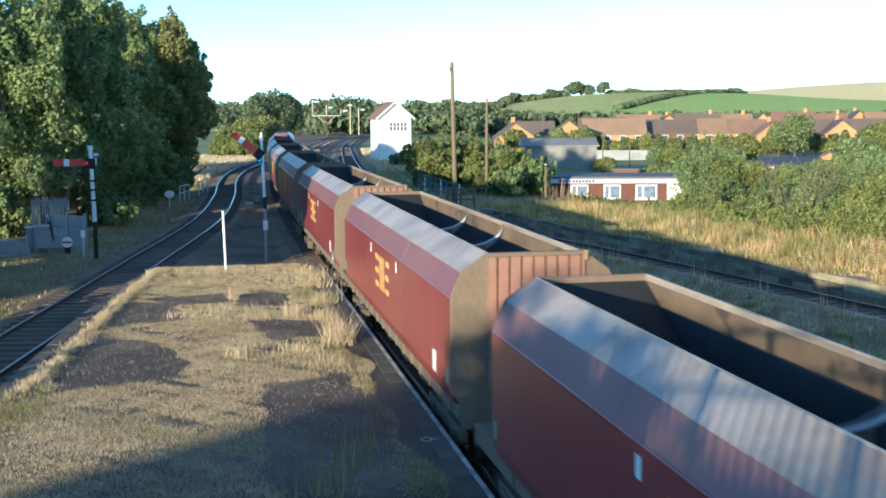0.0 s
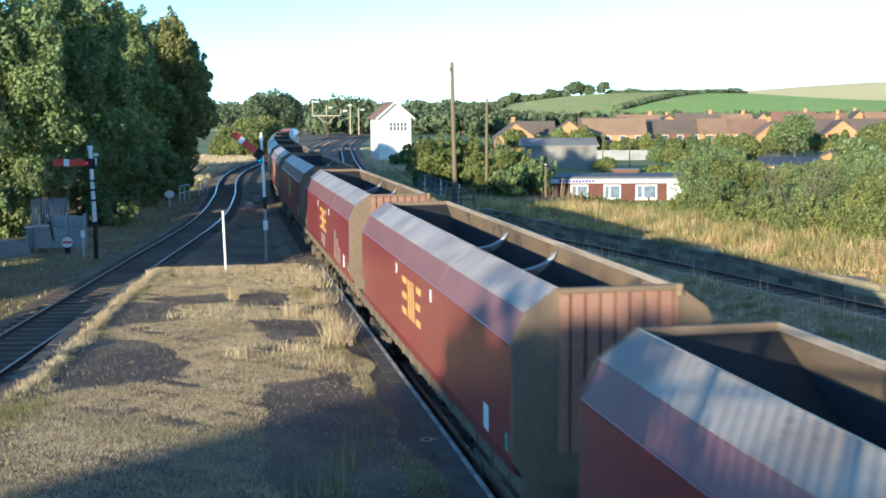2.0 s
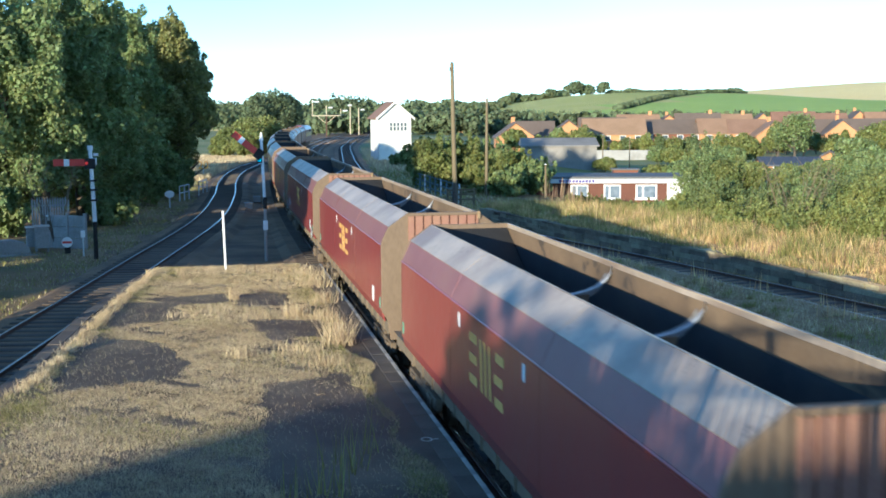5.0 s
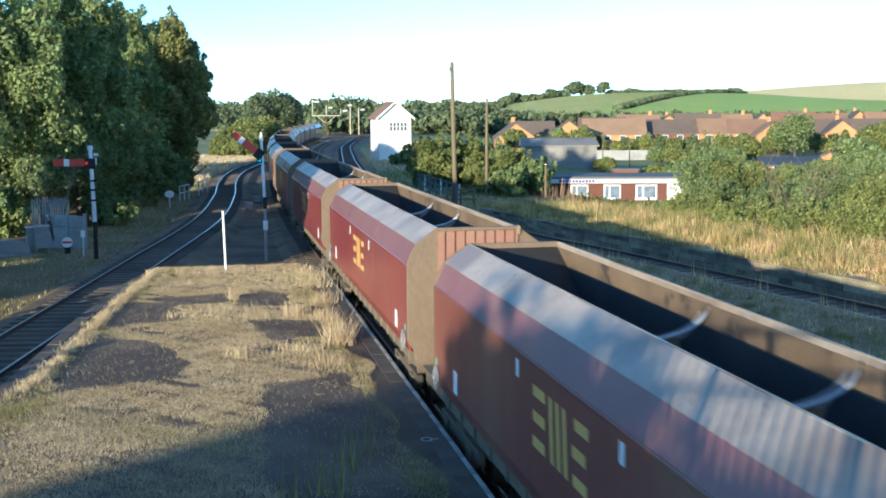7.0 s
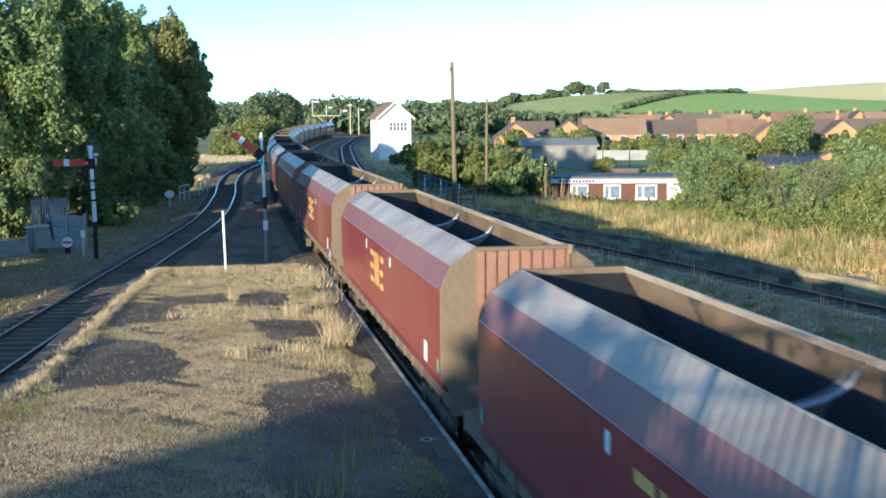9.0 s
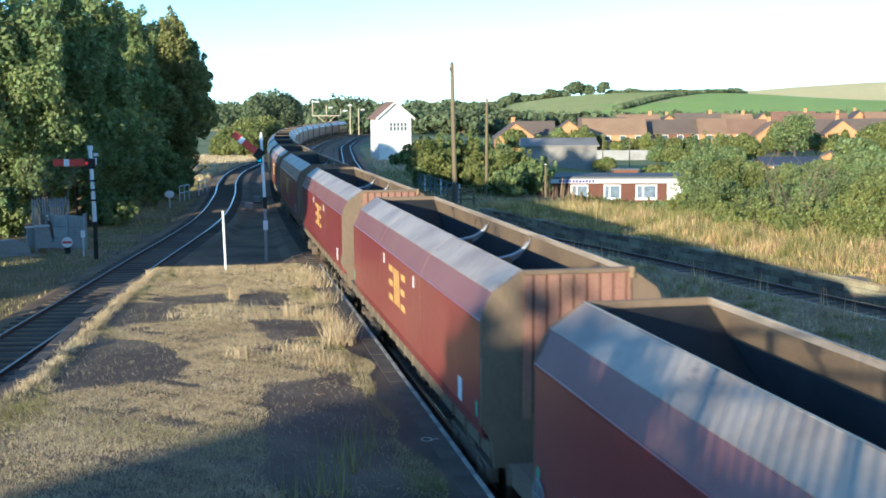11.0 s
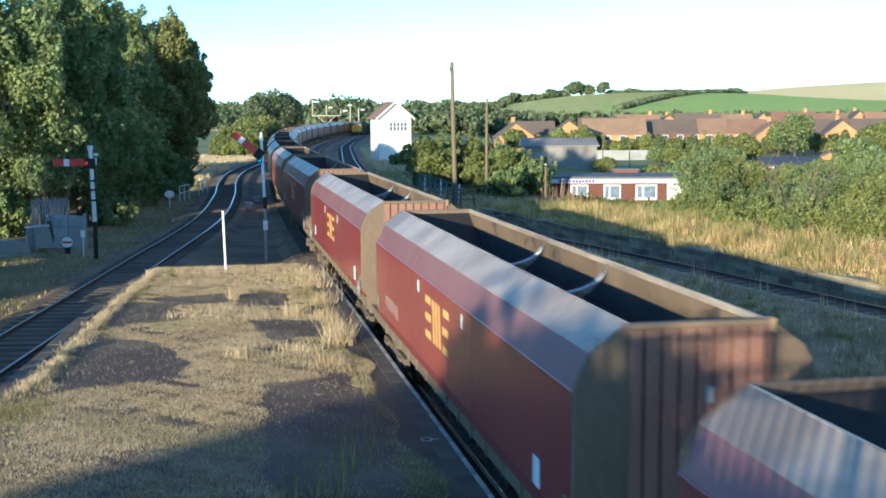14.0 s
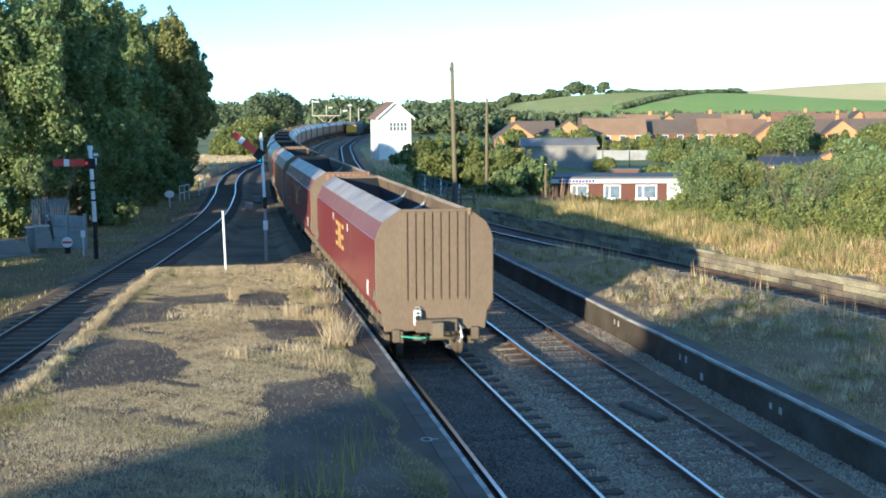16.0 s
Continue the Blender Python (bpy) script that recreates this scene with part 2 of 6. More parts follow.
M_green = mat("green_grass_blade", (0.19, 0.19, 0.05), (0.35, 0.31, 0.10), 0.8, 0, 3, 0.5, 0, 0.2, per="island", per_amt=0.35, trans=0.25)
M_leaf = mat("tree_leaf", (0.125, 0.178, 0.066), (0.335, 0.375, 0.135), 0.55, 0, 1.3, 0.4, 0, 0.4, per="island", per_amt=0.32, trans=0.42)
M_leaf2 = mat("bush_leaf", (0.125, 0.16, 0.042), (0.335, 0.33, 0.10), 0.55, 0, 1.3, 0.4, 0, 0.4, per="island", per_amt=0.28, trans=0.42)
M_leaf4 = mat("bright_bush_leaf", (0.18, 0.21, 0.055), (0.40, 0.39, 0.115), 0.55, 0, 1.3, 0.4, 0, 0.4, per="island", per_amt=0.28, trans=0.42)
M_leaf5 = mat("grey_green_bush_leaf", (0.11, 0.15, 0.05), (0.26, 0.29, 0.11), 0.55, 0, 1.3, 0.4, 0, 0.4, per="island", per_amt=0.28, trans=0.42)
M_leaf3 = mat("far_tree_leaf", (0.095, 0.125, 0.065), (0.155, 0.18, 0.085), 0.75, 0, 0.6, 0.05, 0, 0.3, per="island", per_amt=0.35, trans=0.2)
M_golden = mat("olive_gold_leaf", (0.15, 0.17, 0.055), (0.36, 0.34, 0.115), 0.55, 0, 1.3, 0.4, 0, 0.4, per="island", per_amt=0.3, trans=0.42)
M_cream = mat("cream_white_paint", (0.74, 0.71, 0.63), (0.82, 0.79, 0.71), 0.6, 0, 25, 1.5, 0.05, stain=(0.42, 0.37, 0.29), stain_amt=0.35)
M_brown = mat("brown_dead_blade", (0.26, 0.17, 0.10), (0.38, 0.265, 0.16), 0.85, 0, 3, 0.5, 0, 0.2, per="island", per_amt=0.3, trans=0.2)
M_sign = mat("violet_blue_paint", (0.10, 0.08, 0.24), (0.15, 0.12, 0.30), 0.6, 0, 20, 2, 0.03)
M_weed = mat("reddish_weed", (0.24, 0.15, 0.09), (0.36, 0.24, 0.15), 0.8, 0, 3, 0.5, 0, 0.2, per="island", per_amt=0.4)
M_bark = mat("bark", (0.07, 0.055, 0.04), (0.15, 0.12, 0.09), 0.95, 0, 18, 2, 0.8, stretch=(1, 1, 0.25), depth=0.03)
M_pole = mat("weathered_pole_timber", (0.13, 0.10, 0.055), (0.21, 0.165, 0.095), 0.9, 0, 25, 1, 0.5, stretch=(1, 1, 0.12))
M_brick = mat("red_brick", (0.15, 0.062, 0.038), (0.225, 0.095, 0.055), 0.9, 0, 12, 0.5, 0.3)
M_orange = mat("orange_brick", (0.42, 0.20, 0.085), (0.52, 0.27, 0.12), 0.9, 0, 10, 0.4, 0.2)
M_tile = mat("brown_roof_tile", (0.195, 0.112, 0.068), (0.28, 0.165, 0.105), 0.85, 0, 6, 0.3, 0.4, per="object", per_amt=0.2)
M_tilegrey = mat("grey_roof_tile", (0.115, 0.085, 0.065), (0.17, 0.125, 0.095), 0.85, 0, 6, 0.3, 0.4)
M_slate = mat("dark_slate", (0.05, 0.055, 0.07), (0.08, 0.085, 0.10), 0.6, 0, 6, 0.5, 0.3)
M_felt = mat("grey_felt_roof", (0.10, 0.10, 0.10), (0.16, 0.155, 0.15), 0.9, 0, 8, 0.6, 0.2)
M_shed = mat("weathered_corrugated_sheet", (0.20, 0.18, 0.155), (0.30, 0.275, 0.245), 0.85, 0, 8, 0.6, 0.2, stain=(0.12, 0.10, 0.085), stain_amt=0.6)
M_sigred = mat("signal_red", (0.50, 0.045, 0.03), (0.60, 0.07, 0.045), 0.5, 0, 20, 2, 0.03)
M_glass = mat("window_glass", (0.06, 0.075, 0.09), (0.10, 0.12, 0.14), 0.08, 0, 2, 0.5, 0, 0.8)
M_blue = mat("blue_grey_fence", (0.22, 0.25, 0.29), (0.31, 0.34, 0.38), 0.7, 0, 15, 1, 0.1)
M_conc = mat("concrete", (0.27, 0.26, 0.24), (0.38, 0.365, 0.34), 0.9, 0, 20, 1, 0.3, stain=(0.18, 0.165, 0.14), stain_amt=0.5)
M_yellow = mat("yellow_paint", (0.85, 0.36, 0.02), (0.90, 0.43, 0.04), 0.45, 0, 20, 2, 0.03)

# ---------------------------------------------------------------- plan of the tracks
X1, BEND_Y, BEND_R = 5.13, 50.0, 1200.0


def on_main(s, off=0.0):
    """Place and heading (degrees about z) at s metres along the train's track, off metres to its right."""
    if s <= BEND_Y:
        return Vector((X1 + off, s, 0)), 0.0
    a = (s - BEND_Y) / BEND_R
    r = BEND_R - off
    return Vector((X1 + BEND_R - r * math.cos(a), BEND_Y + r * math.sin(a), 0)), -math.degrees(a)


def glide(pts, y):
    """x at y on a smooth line through (y, x) points."""
    ys, xs = [p[0] for p in pts], [p[1] for p in pts]
    i = max(0, min(len(ys) - 2, int(np.searchsorted(ys, y)) - 1))
    def slope(k):
        a, b = max(0, k - 1), min(len(ys) - 1, k + 1)
        return (xs[b] - xs[a]) / (ys[b] - ys[a])
    h = ys[i + 1] - ys[i]
    t = (y - ys[i]) / h
    t2, t3 = t * t, t * t * t
    if t < 0 or t > 1:
        k = 0 if t < 0 else len(ys) - 1
        return xs[k] + slope(k) * (y - ys[k])
    return (2 * t3 - 3 * t2 + 1) * xs[i] + (t3 - 2 * t2 + t) * h * slope(i) + (3 * t2 - 2 * t3) * xs[i + 1] + (t3 - t2) * h * slope(i + 1)


SIDING = [(-15, 26.5), (5, 23.6), (18, 21.6), (30, 19.7), (45.6, 17.0), (58, 14.6), (75, 13.2), (100, 13.5), (131, 15.7), (179, 20.6), (217, 25.0), (293, 37.5), (380, 57.0)]
BRANCH = [(-15, -12.3), (10, -8.5), (20, -7.0), (33, -5.05), (48, -2.95), (68, -0.25), (88, 0.95), (104, 1.4), (122, 2.5), (142, 5.1), (154, 7.2), (172, 10.6)]


def siding_x(y):
    return glide(SIDING, y)


def branch_x(y):
    return glide(BRANCH, y)


def line_points(which, a, b, step):
    pts = []
    for s in np.arange(a, b + 0.01, step):
        if which in ("main", "second"):
            p, r = on_main(s, 0.0 if which == "main" else 3.32)
            pts.append((p.x, p.y, r))
        else:
            fn = siding_x if which == "siding" else branch_x
            pts.append((fn(s), s, -math.degrees(math.atan((fn(s + 0.5) - fn(s - 0.5))))))
    return pts


# ---------------------------------------------------------------- ground
def smooth(a, b, x):
    t = np.clip((x - a) / (b - a), 0, 1)
    return t * t * (3 - 2 * t)


YAW, FOCAL = 0.1965, 2057.7
RIDGE_NEAR = ([-2500, 200, 500, 700, 800, 900, 1010, 1100, 1300, 1420, 1568, 1900, 4000], [190, 190, 190, 192, 194, 187, 172, 168, 170, 178, 186, 190, 190])
RIDGE_FAR = ([-2500, 900, 1150, 1250, 1330, 1568, 1900, 4000], [198, 196, 182, 172, 165, 153, 150, 160])


def height(x, y):
    x, y = np.asarray(x, float), np.asarray(y, float)
    sx = np.interp(y, [p[0] for p in SIDING], [p[1] for p in SIDING])
    z = np.full(x.shape, -0.34)
    bank = smooth(2.2, 3.4, x - sx) * (1 - smooth(58, 80, y)) * smooth(-60, -20, y)
    z = z + bank * 0.80
    low = smooth(7.5, 26, x - sx) * (1 - smooth(115, 150, y) * (1 - smooth(20, 45, x - sx)))
    z = z - low * (2.1 + bank * 0.94)
    d = np.hypot(x, y)
    az = np.arctan2(x, np.maximum(y, 1e-3))
    px = 784 + FOCAL * np.tan(np.clip(az - YAW, -1.2, 1.2))
    for (ps, ts), d0, d1 in ((RIDGE_NEAR, 420.0, 1000.0), (RIDGE_FAR, 1000.0, 1900.0)):
        top = 6 + (201.0 - np.interp(px, ps, ts)) / FOCAL * d1
        z = np.where(y > 0, np.maximum(z, -2.6 + (top + 2.6) * smooth(d0, d1, d) * (1 - 0.5 * smooth(d1, d1 * 2.2, d))), z)
    rough = np.sin(x * 0.9 + 1.3 * np.sin(y * 0.37)) * np.cos(y * 0.8 + np.sin(x * 0.5)) * 0.04
    return z + rough * (np.abs(x - 6) > 4) * (d < 300)


def spread(a, b, step, far, grow=1.16):
    near = list(np.arange(a, b + 0.1, step))
    out, s = [], step
    p = b
    while p < far:
        s *= grow
        p += s
        out.append(p)
    lo, s, p = [], step, a
    while p > -far:
        s *= grow
        p -= s
        lo.append(p)
    return np.array(lo[::-1] + near + out)


def build_ground():
    gx, gy = spread(-28, 60, 1.1, 2600), spread(-25, 130, 1.4, 3600, 1.10)
    X, Y = np.meshgrid(gx, gy)
    Z = height(X, Y)
    v = np.stack([X.ravel(), Y.ravel(), Z.ravel()], 1)
    nx, ny = len(gx), len(gy)
    i = (np.arange(ny - 1)[:, None] * nx + np.arange(nx - 1)[None, :]).ravel()
    f = np.stack([i, i + 1, i + 1 + nx, i + nx], 1)
    me = raw_mesh("ground", v, f, [M_soil, M_meadow, M_field, M_field2, M_stubble, M_ballast], True)
    c = v[f].mean(1)
    d = np.hypot(c[:, 0], c[:, 1])
    px = 784 + FOCAL * np.tan(np.clip(np.arctan2(c[:, 0], np.maximum(c[:, 1], 1)) - YAW, -1.2, 1.2))
    mi = np.zeros(len(f), np.int32)
    mi[(d > 95)] = 1
    mi[d > 430] = 2
    mi[(d > 430) & (px > 1310 - (930 - d))] = 3
    mi[(d > 1250)] = 4
    mi[(d > 430) & (px < 700)] = 4
    sx = np.interp(c[:, 1], [p[0] for p in SIDING], [p[1] for p in SIDING])
    bx = np.interp(c[:, 1], [p[0] for p in BRANCH], [p[1] for p in BRANCH])
    mi[(c[:, 1] > 45) & (c[:, 1] < 400) & (c[:, 0] > bx - 2.6) & (c[:, 0] < sx + 2.2)] = 5
    me.polygons.foreach_set("material_index", mi)
    tagged(new("ground", me), "dry grassy railway land rising to green fields", "ground", kind="structure")


build_ground()


def loose_stones(name, n, xr, yr, zf, size, label, material=None):
    """Many small broken stones over a stretch."""
    rng = np.random.default_rng(5)
    y = yr[0] + (yr[1] - yr[0]) * rng.random(n) ** 1.5
    x = xr[0] + (xr[1] - xr[0]) * rng.random(n)
    base = np.array([(1, 0, 0), (-0.5, 0.8, 0), (-0.5, -0.8, 0.1), (0.1, 0, 0.8)])
    tri = np.array([(0, 1, 3), (1, 2, 3), (2, 0, 3)])
    v = base[None] * (size * (0.6 + 0.8 * rng.random((n, 1, 1)))) * (0.7 + 0.6 * rng.random((n, 4, 3)))
    a = rng.random(n) * 6.283
    ca, sa = np.cos(a)[:, None], np.sin(a)[:, None]
    v = np.stack([v[..., 0] * ca - v[..., 1] * sa, v[..., 0] * sa + v[..., 1] * ca, v[..., 2]], -1)
    v += np.stack([x, y, zf(x)], 1)[:, None, :]
    f = tri[None] + (np.arange(n) * 4)[:, None, None]
    ob = new(name, raw_mesh(name, v.reshape(-1, 3), f.reshape(-1, 3), material or M_stone))
    tagged(ob, label, "ballast", kind="stuff")


def bed(name, which, a, b, half=1.75, top=-0.13):
    """The raised ballast bed of one track."""
    rows = line_points(which, a, b, 2.0)
    prof = [(-half - 0.6, -0.42), (-half, top - 0.03), (-0.6, top), (0.6, top), (half, top - 0.03), (half + 0.6, -0.42)]
    vs, fs = [], []
    for x, y, r in rows:
        c, s = math.cos(radians(r)), math.sin(radians(r))
        vs += [(x + o * c, y + o * s, z) for o, z in prof]
    k = len(prof)
    for i in range(len(rows) - 1):
        fs += [(i * k + j, i * k + j + 1, (i + 1) * k + j + 1, (i + 1) * k + j) for j in range(k - 1)]
    return part(name, MB().add(vs, fs), M_ballast)


RAIL = [(-0.07, -0.15), (0.07, -0.15), (0.07, -0.135), (0.012, -0.115), (0.012, -0.045), (0.036, -0.03), (0.036, -0.004), (0.028, 0.0), (-0.028, 0.0), (-0.036, -0.004), (-0.036, -0.03), (-0.012, -0.045), (-0.012, -0.115), (-0.07, -0.135)]


def build_track(name, which, a, b, label, worn, single, wood=None):
    wood = wood or M_sleeper
    track = thing(name, label, "railway track", kind="structure")
    bd = bed("ballast_bed", which, a, b)
    bd.parent = track
    rows = line_points(which, a, b, 2.0)
    for side in (-0.7525, 0.7525):
        vs, fs, mi = [], [], []
        k = len(RAIL)
        for x, y, r in rows:
            c, s = math.cos(radians(r)), math.sin(radians(r))
            vs += [(x + (side + o) * c, y + (side + o) * s, z) for o, z in RAIL]
        mb = MB()
        for i in range(len(rows) - 1):
            for j in range(k):
                fs.append((i * k + j, i * k + (j + 1) % k, (i + 1) * k + (j + 1) % k, (i + 1) * k + j))
                mi.append(1 if j in (6, 7, 8) else 0)
        mb.v, mb.f, mb.mi = vs, fs, mi
        part("rail", mb, [M_rust, M_bright if worn is True or (worn == "half" and side < 0) else M_dull], track)
    sl = MB().box(-1.28, -0.125, -0.24, 1.28, 0.125, -0.105).mesh("sleeper", wood, 0.012)
    rest = MB()
    for i, (x, y, r) in enumerate(line_points(which, a, b, 0.68)):
        m = pose(x, y, random.uniform(-0.012, 0.004), 0, 0, r + random.uniform(-0.8, 0.8))
        if y < single:
            part("sleeper", sl, None, track).matrix_basis = m
        else:
            rest.box(-1.28, -0.125, -0.24, 1.28, 0.125, -0.105, m=m)
    if rest.v:
        tagged(part("far_sleepers", rest, wood, track), kind="stuff")
    return track


# ---------------------------------------------------------------- platforms
PLAT_Z = 0.58
LEFT_EDGE = [(-15, -8.3), (10, -5.75), (23.9, -4.3), (27, -4.02), (32.3, -3.62), (38.6, -2.8), (41.5, -2.2)]


def left_edge(y):
    return float(np.interp(y, [p[0] for p in LEFT_EDGE], [p[1] for p in LEFT_EDGE]))


def build_platforms():
    pl = thing("platform_1", "old island railway platform of worn asphalt with dry grass", "platform", kind="structure")
    ys = [-12, 0, 10, 16, 20, 24, 27, 30, 34, 38, 41.5]
    mb = MB()
    top = [(left_edge(y) + 0.35, y) for y in ys] + [(3.42, y) for y in ys[::-1]]
    mb.prism(top, -0.4, PLAT_Z, "z")
    mb.add([(left_edge(41.5) + 0.3, 41.5, PLAT_Z), (3.5, 41.5, PLAT_Z), (3.5, 44.5, -0.36), (left_edge(41.5) + 0.6, 44.0, -0.36)], [(0, 1, 2, 3)])
    part("surface", mb, M_asphalt, pl)
    wall = MB().box(3.56, -12, -0.5, 3.68, 41.5, PLAT_Z - 0.06)
    part("platform_wall", wall, M_platwall, pl)
    for a, b in zip(ys[:-1], ys[1:]):
        w = MB().add([(left_edge(y) + o, y, z) for y in (a, b) for o in (0.12, 0.3) for z in (-0.5, PLAT_Z - 0.06)], [(0, 2, 3, 1), (4, 5, 7, 6), (0, 1, 5, 4), (2, 6, 7, 3), (1, 3, 7, 5)])
        part("platform_wall", w, M_platwall, pl)
    slab = MB().box(-0.19, -0.445, -0.09, 0.19, 0.445, 0.0).mesh("coping_slab", M_coping, 0.012)
    line = MB().box(0.115, -0.45, -0.02, 0.195, 0.45, 0.004).mesh("white_line", M_edgewhite)
    y = 8.0
    while y < 41.4:
        s = part("coping_slab", slab, None, pl)
        s.matrix_basis = pose(3.615, y, PLAT_Z + random.uniform(-0.002, 0.012), random.uniform(-0.4, 0.4), 0, random.uniform(-0.3, 0.3))
        w = part("white_line", line, None, s)
        y += 0.9
    lslab = MB().box(-0.17, -0.445, -0.09, 0.17, 0.445, 0.0).mesh("coping_slab", M_coping, 0.012)
    y = 18.0
    while y < 41.4:
        a = -math.degrees(math.atan((left_edge(y + 0.4) - left_edge(y - 0.4)) / 0.8))
        part("coping_slab", lslab, None, pl).matrix_basis = pose(left_edge(y) + 0.17, y, PLAT_Z + random.uniform(0, 0.012), 0, 0, a)
        y += 0.9

    ring = MB()
    n = 20
    vs = [(3.40 + r * math.cos(2 * math.pi * i / n), 18.55 + 1.3 * r * math.sin(2 * math.pi * i / n), PLAT_Z + 0.017) for r in (0.07, 0.10) for i in range(n)]
    ring.add(vs, [(i, (i + 1) % n, (i + 1) % n + n, i + n) for i in range(n)])
    ring.box(3.49, 18.53, PLAT_Z + 0.013, 3.60, 18.56, PLAT_Z + 0.017)
    part("painted_mark", ring, M_edgewhite, pl, "faded white painted ring")
    pr = thing("platform_2", "disused island platform with overgrown surface and dark wall", "platform", kind="structure")
    def back(y):
        return siding_x(y) - 3.1
    ys = [-12, 0, 10, 20, 26, 32, 38, 44]
    mb = MB().prism([(11.1, y) for y in ys] + [(back(y), y) for y in ys[::-1]], -0.4, PLAT_Z, "z")
    mb.add([(10.75, 44, PLAT_Z), (back(44), 44, PLAT_Z), (back(48) - 0.3, 48, -0.36), (10.75, 48.5, -0.36)], [(0, 1, 2, 3)])
    for a, c in zip(ys[:-1], ys[1:]):
        mb.add([(back(a), a, PLAT_Z), (back(c), c, PLAT_Z), (back(c) + 1.1, c, -0.4), (back(a) + 1.1, a, -0.4)], [(0, 1, 2, 3)])
    part("surface", mb, M_soil, pr)
    part("platform_wall", MB().box(10.74, -12, -0.5, 10.95, 44, PLAT_Z - 0.07).add([(10.74, 44, -0.5), (10.74, 44, PLAT_Z - 0.07), (10.74, 48.4, -0.4), (10.95, 44, -0.5), (10.95, 44, PLAT_Z - 0.07), (10.95, 48.4, -0.4)], [(0, 2, 1), (1, 2, 5, 4)]), M_platwall, pr)
    slab2 = MB().box(-0.22, -0.595, -0.1, 0.22, 0.595, 0.0).mesh("coping_slab", M_coping, 0.014)
    line2 = MB().box(-0.226, -0.6, -0.045, -0.15, 0.6, 0.004).mesh("white_line", M_edgewhite)
    y = 16.0
    while y < 43.8:
        s = part("coping_slab", slab2, None, pr)
        s.matrix_basis = pose(10.88, y, PLAT_Z + random.uniform(-0.002, 0.014), random.uniform(-0.4, 0.4), 0, random.uniform(-0.3, 0.3))
        part("white_line", line2, None, s)
        y += 1.2
    # faded marks on the wall
    for y, z, w, h in ((29.6, 0.28, 0.10, 0.16), (29.9, 0.28, 0.10, 0.14), (25.0, 0.25, 0.10, 0.16), (25.35, 0.25, 0.10, 0.15), (24.1, 0.05, 0.14, 0.16), (20.4, 0.2, 0.12, 0.14), (20.8, 0.2, 0.1, 0.12)):
        part("painted_mark", MB().box(10.734, y - w / 2, z - h / 2, 10.741, y + w / 2, z + h / 2), M_edgewhite, pr)

    ow = thing("old_platform_wall", "low weathered stone wall of an abandoned platform", "wall", kind="structure")
    ys = list(np.arange(-12, 66, 1.2))
    for n, (z0, z1) in enumerate(((-0.4, -0.15), (-0.15, 0.06), (0.06, 0.27), (0.27, 0.46))):
        a = -12.0
        while a < 65.4:
            b = min(66.0, a + random.uniform(0.55, 1.5))
            xa, xb, g, k = siding_x(a) + 1.55, siding_x(b) + 1.55, 0.014, random.uniform(-0.03, 0.06)
            part("stone_block", MB().add([(xa + o - k, a + g, z) for o in (0, 0.3) for z in (z0 + g, z1)] + [(xb + o - k, b - g, z) for o in (0, 0.3) for z in (z0 + g, z1)],
                 [(0, 1, 5, 4), (2, 6, 7, 3), (1, 3, 7, 5), (0, 2, 3, 1), (4, 5, 7, 6)]), M_oldwall, ow)
            a = b
    for a, b in zip(ys[:-1], ys[1:]):
        xa, xb, g = siding_x(a) + 1.55, siding_x(b) + 1.55, 0.012
        part("coping_stone", MB().add([(xa + o - 0.06, a + g, z) for o in (0, 0.5) for z in (0.465, 0.53 + random.uniform(-0.03, 0.03))] + [(xb + o - 0.06, b - g, z) for o in (0, 0.5) for z in (0.465, 0.55)],
             [(0, 1, 5, 4), (2, 6, 7, 3), (1, 3, 7, 5), (0, 2, 3, 1), (4, 5, 7, 6), (0, 4, 6, 2)]), M_oldwall, ow)


# ---------------------------------------------------------------- foliage
def leaf_quads(rng, pts, nrm, size):
    """Small creased leaf clumps at pts, facing about along nrm."""
    n = len(pts)
    d = nrm + rng.normal(0, 0.75, (n, 3))
    d /= np.linalg.norm(d, axis=1, keepdims=True) + 1e-9
    t = np.cross(d, rng.normal(0, 1, (n, 3)))
    t /= np.linalg.norm(t, axis=1, keepdims=True) + 1e-9
    b = np.cross(d, t)
    s = size * (0.55 + 0.9 * rng.random((n, 1)))
    w = s * (0.45 + 0.35 * rng.random((n, 1)))
    v = np.stack([pts - t * s, pts - b * w + d * s * 0.18, pts + t * s, pts + b * w + d * s * 0.18], 1)
    tri = np.array([(0, 1, 2), (0, 2, 3)])
    f = tri[None] + (np.arange(n) * 4)[:, None, None]
    return v.reshape(-1, 3), f.reshape(-1, 3)


def cloud(rng, lobes, n, size, hollow=0.55):
    """Leaf clumps over many overlapping lobes, thicker on the lobes' shells, with gaps."""
    lobes = np.array(lobes, float)
    wt = (lobes[:, 3] * lobes[:, 5])
    which = rng.choice(len(lobes), n, p=wt / wt.sum())
    L = lobes[which]
    d = rng.normal(0, 1, (n, 3))
    d /= np.linalg.norm(d, axis=1, keepdims=True)
    r = hollow + (1.08 - hollow) * rng.random((n, 1)) ** 0.6
    q = d * r
    # clumping
    k = np.sin(q[:, 0] * 9 + which) * np.sin(q[:, 1] * 8 + which * 2.1) * np.sin(q[:, 2] * 9 + which * 0.7)
    keep = k > -0.12 - 0.45 * rng.random(n)
    p = L[:, :3] + q * L[:, 3:6]
    return leaf_quads(rng, p[keep], d[keep], size)


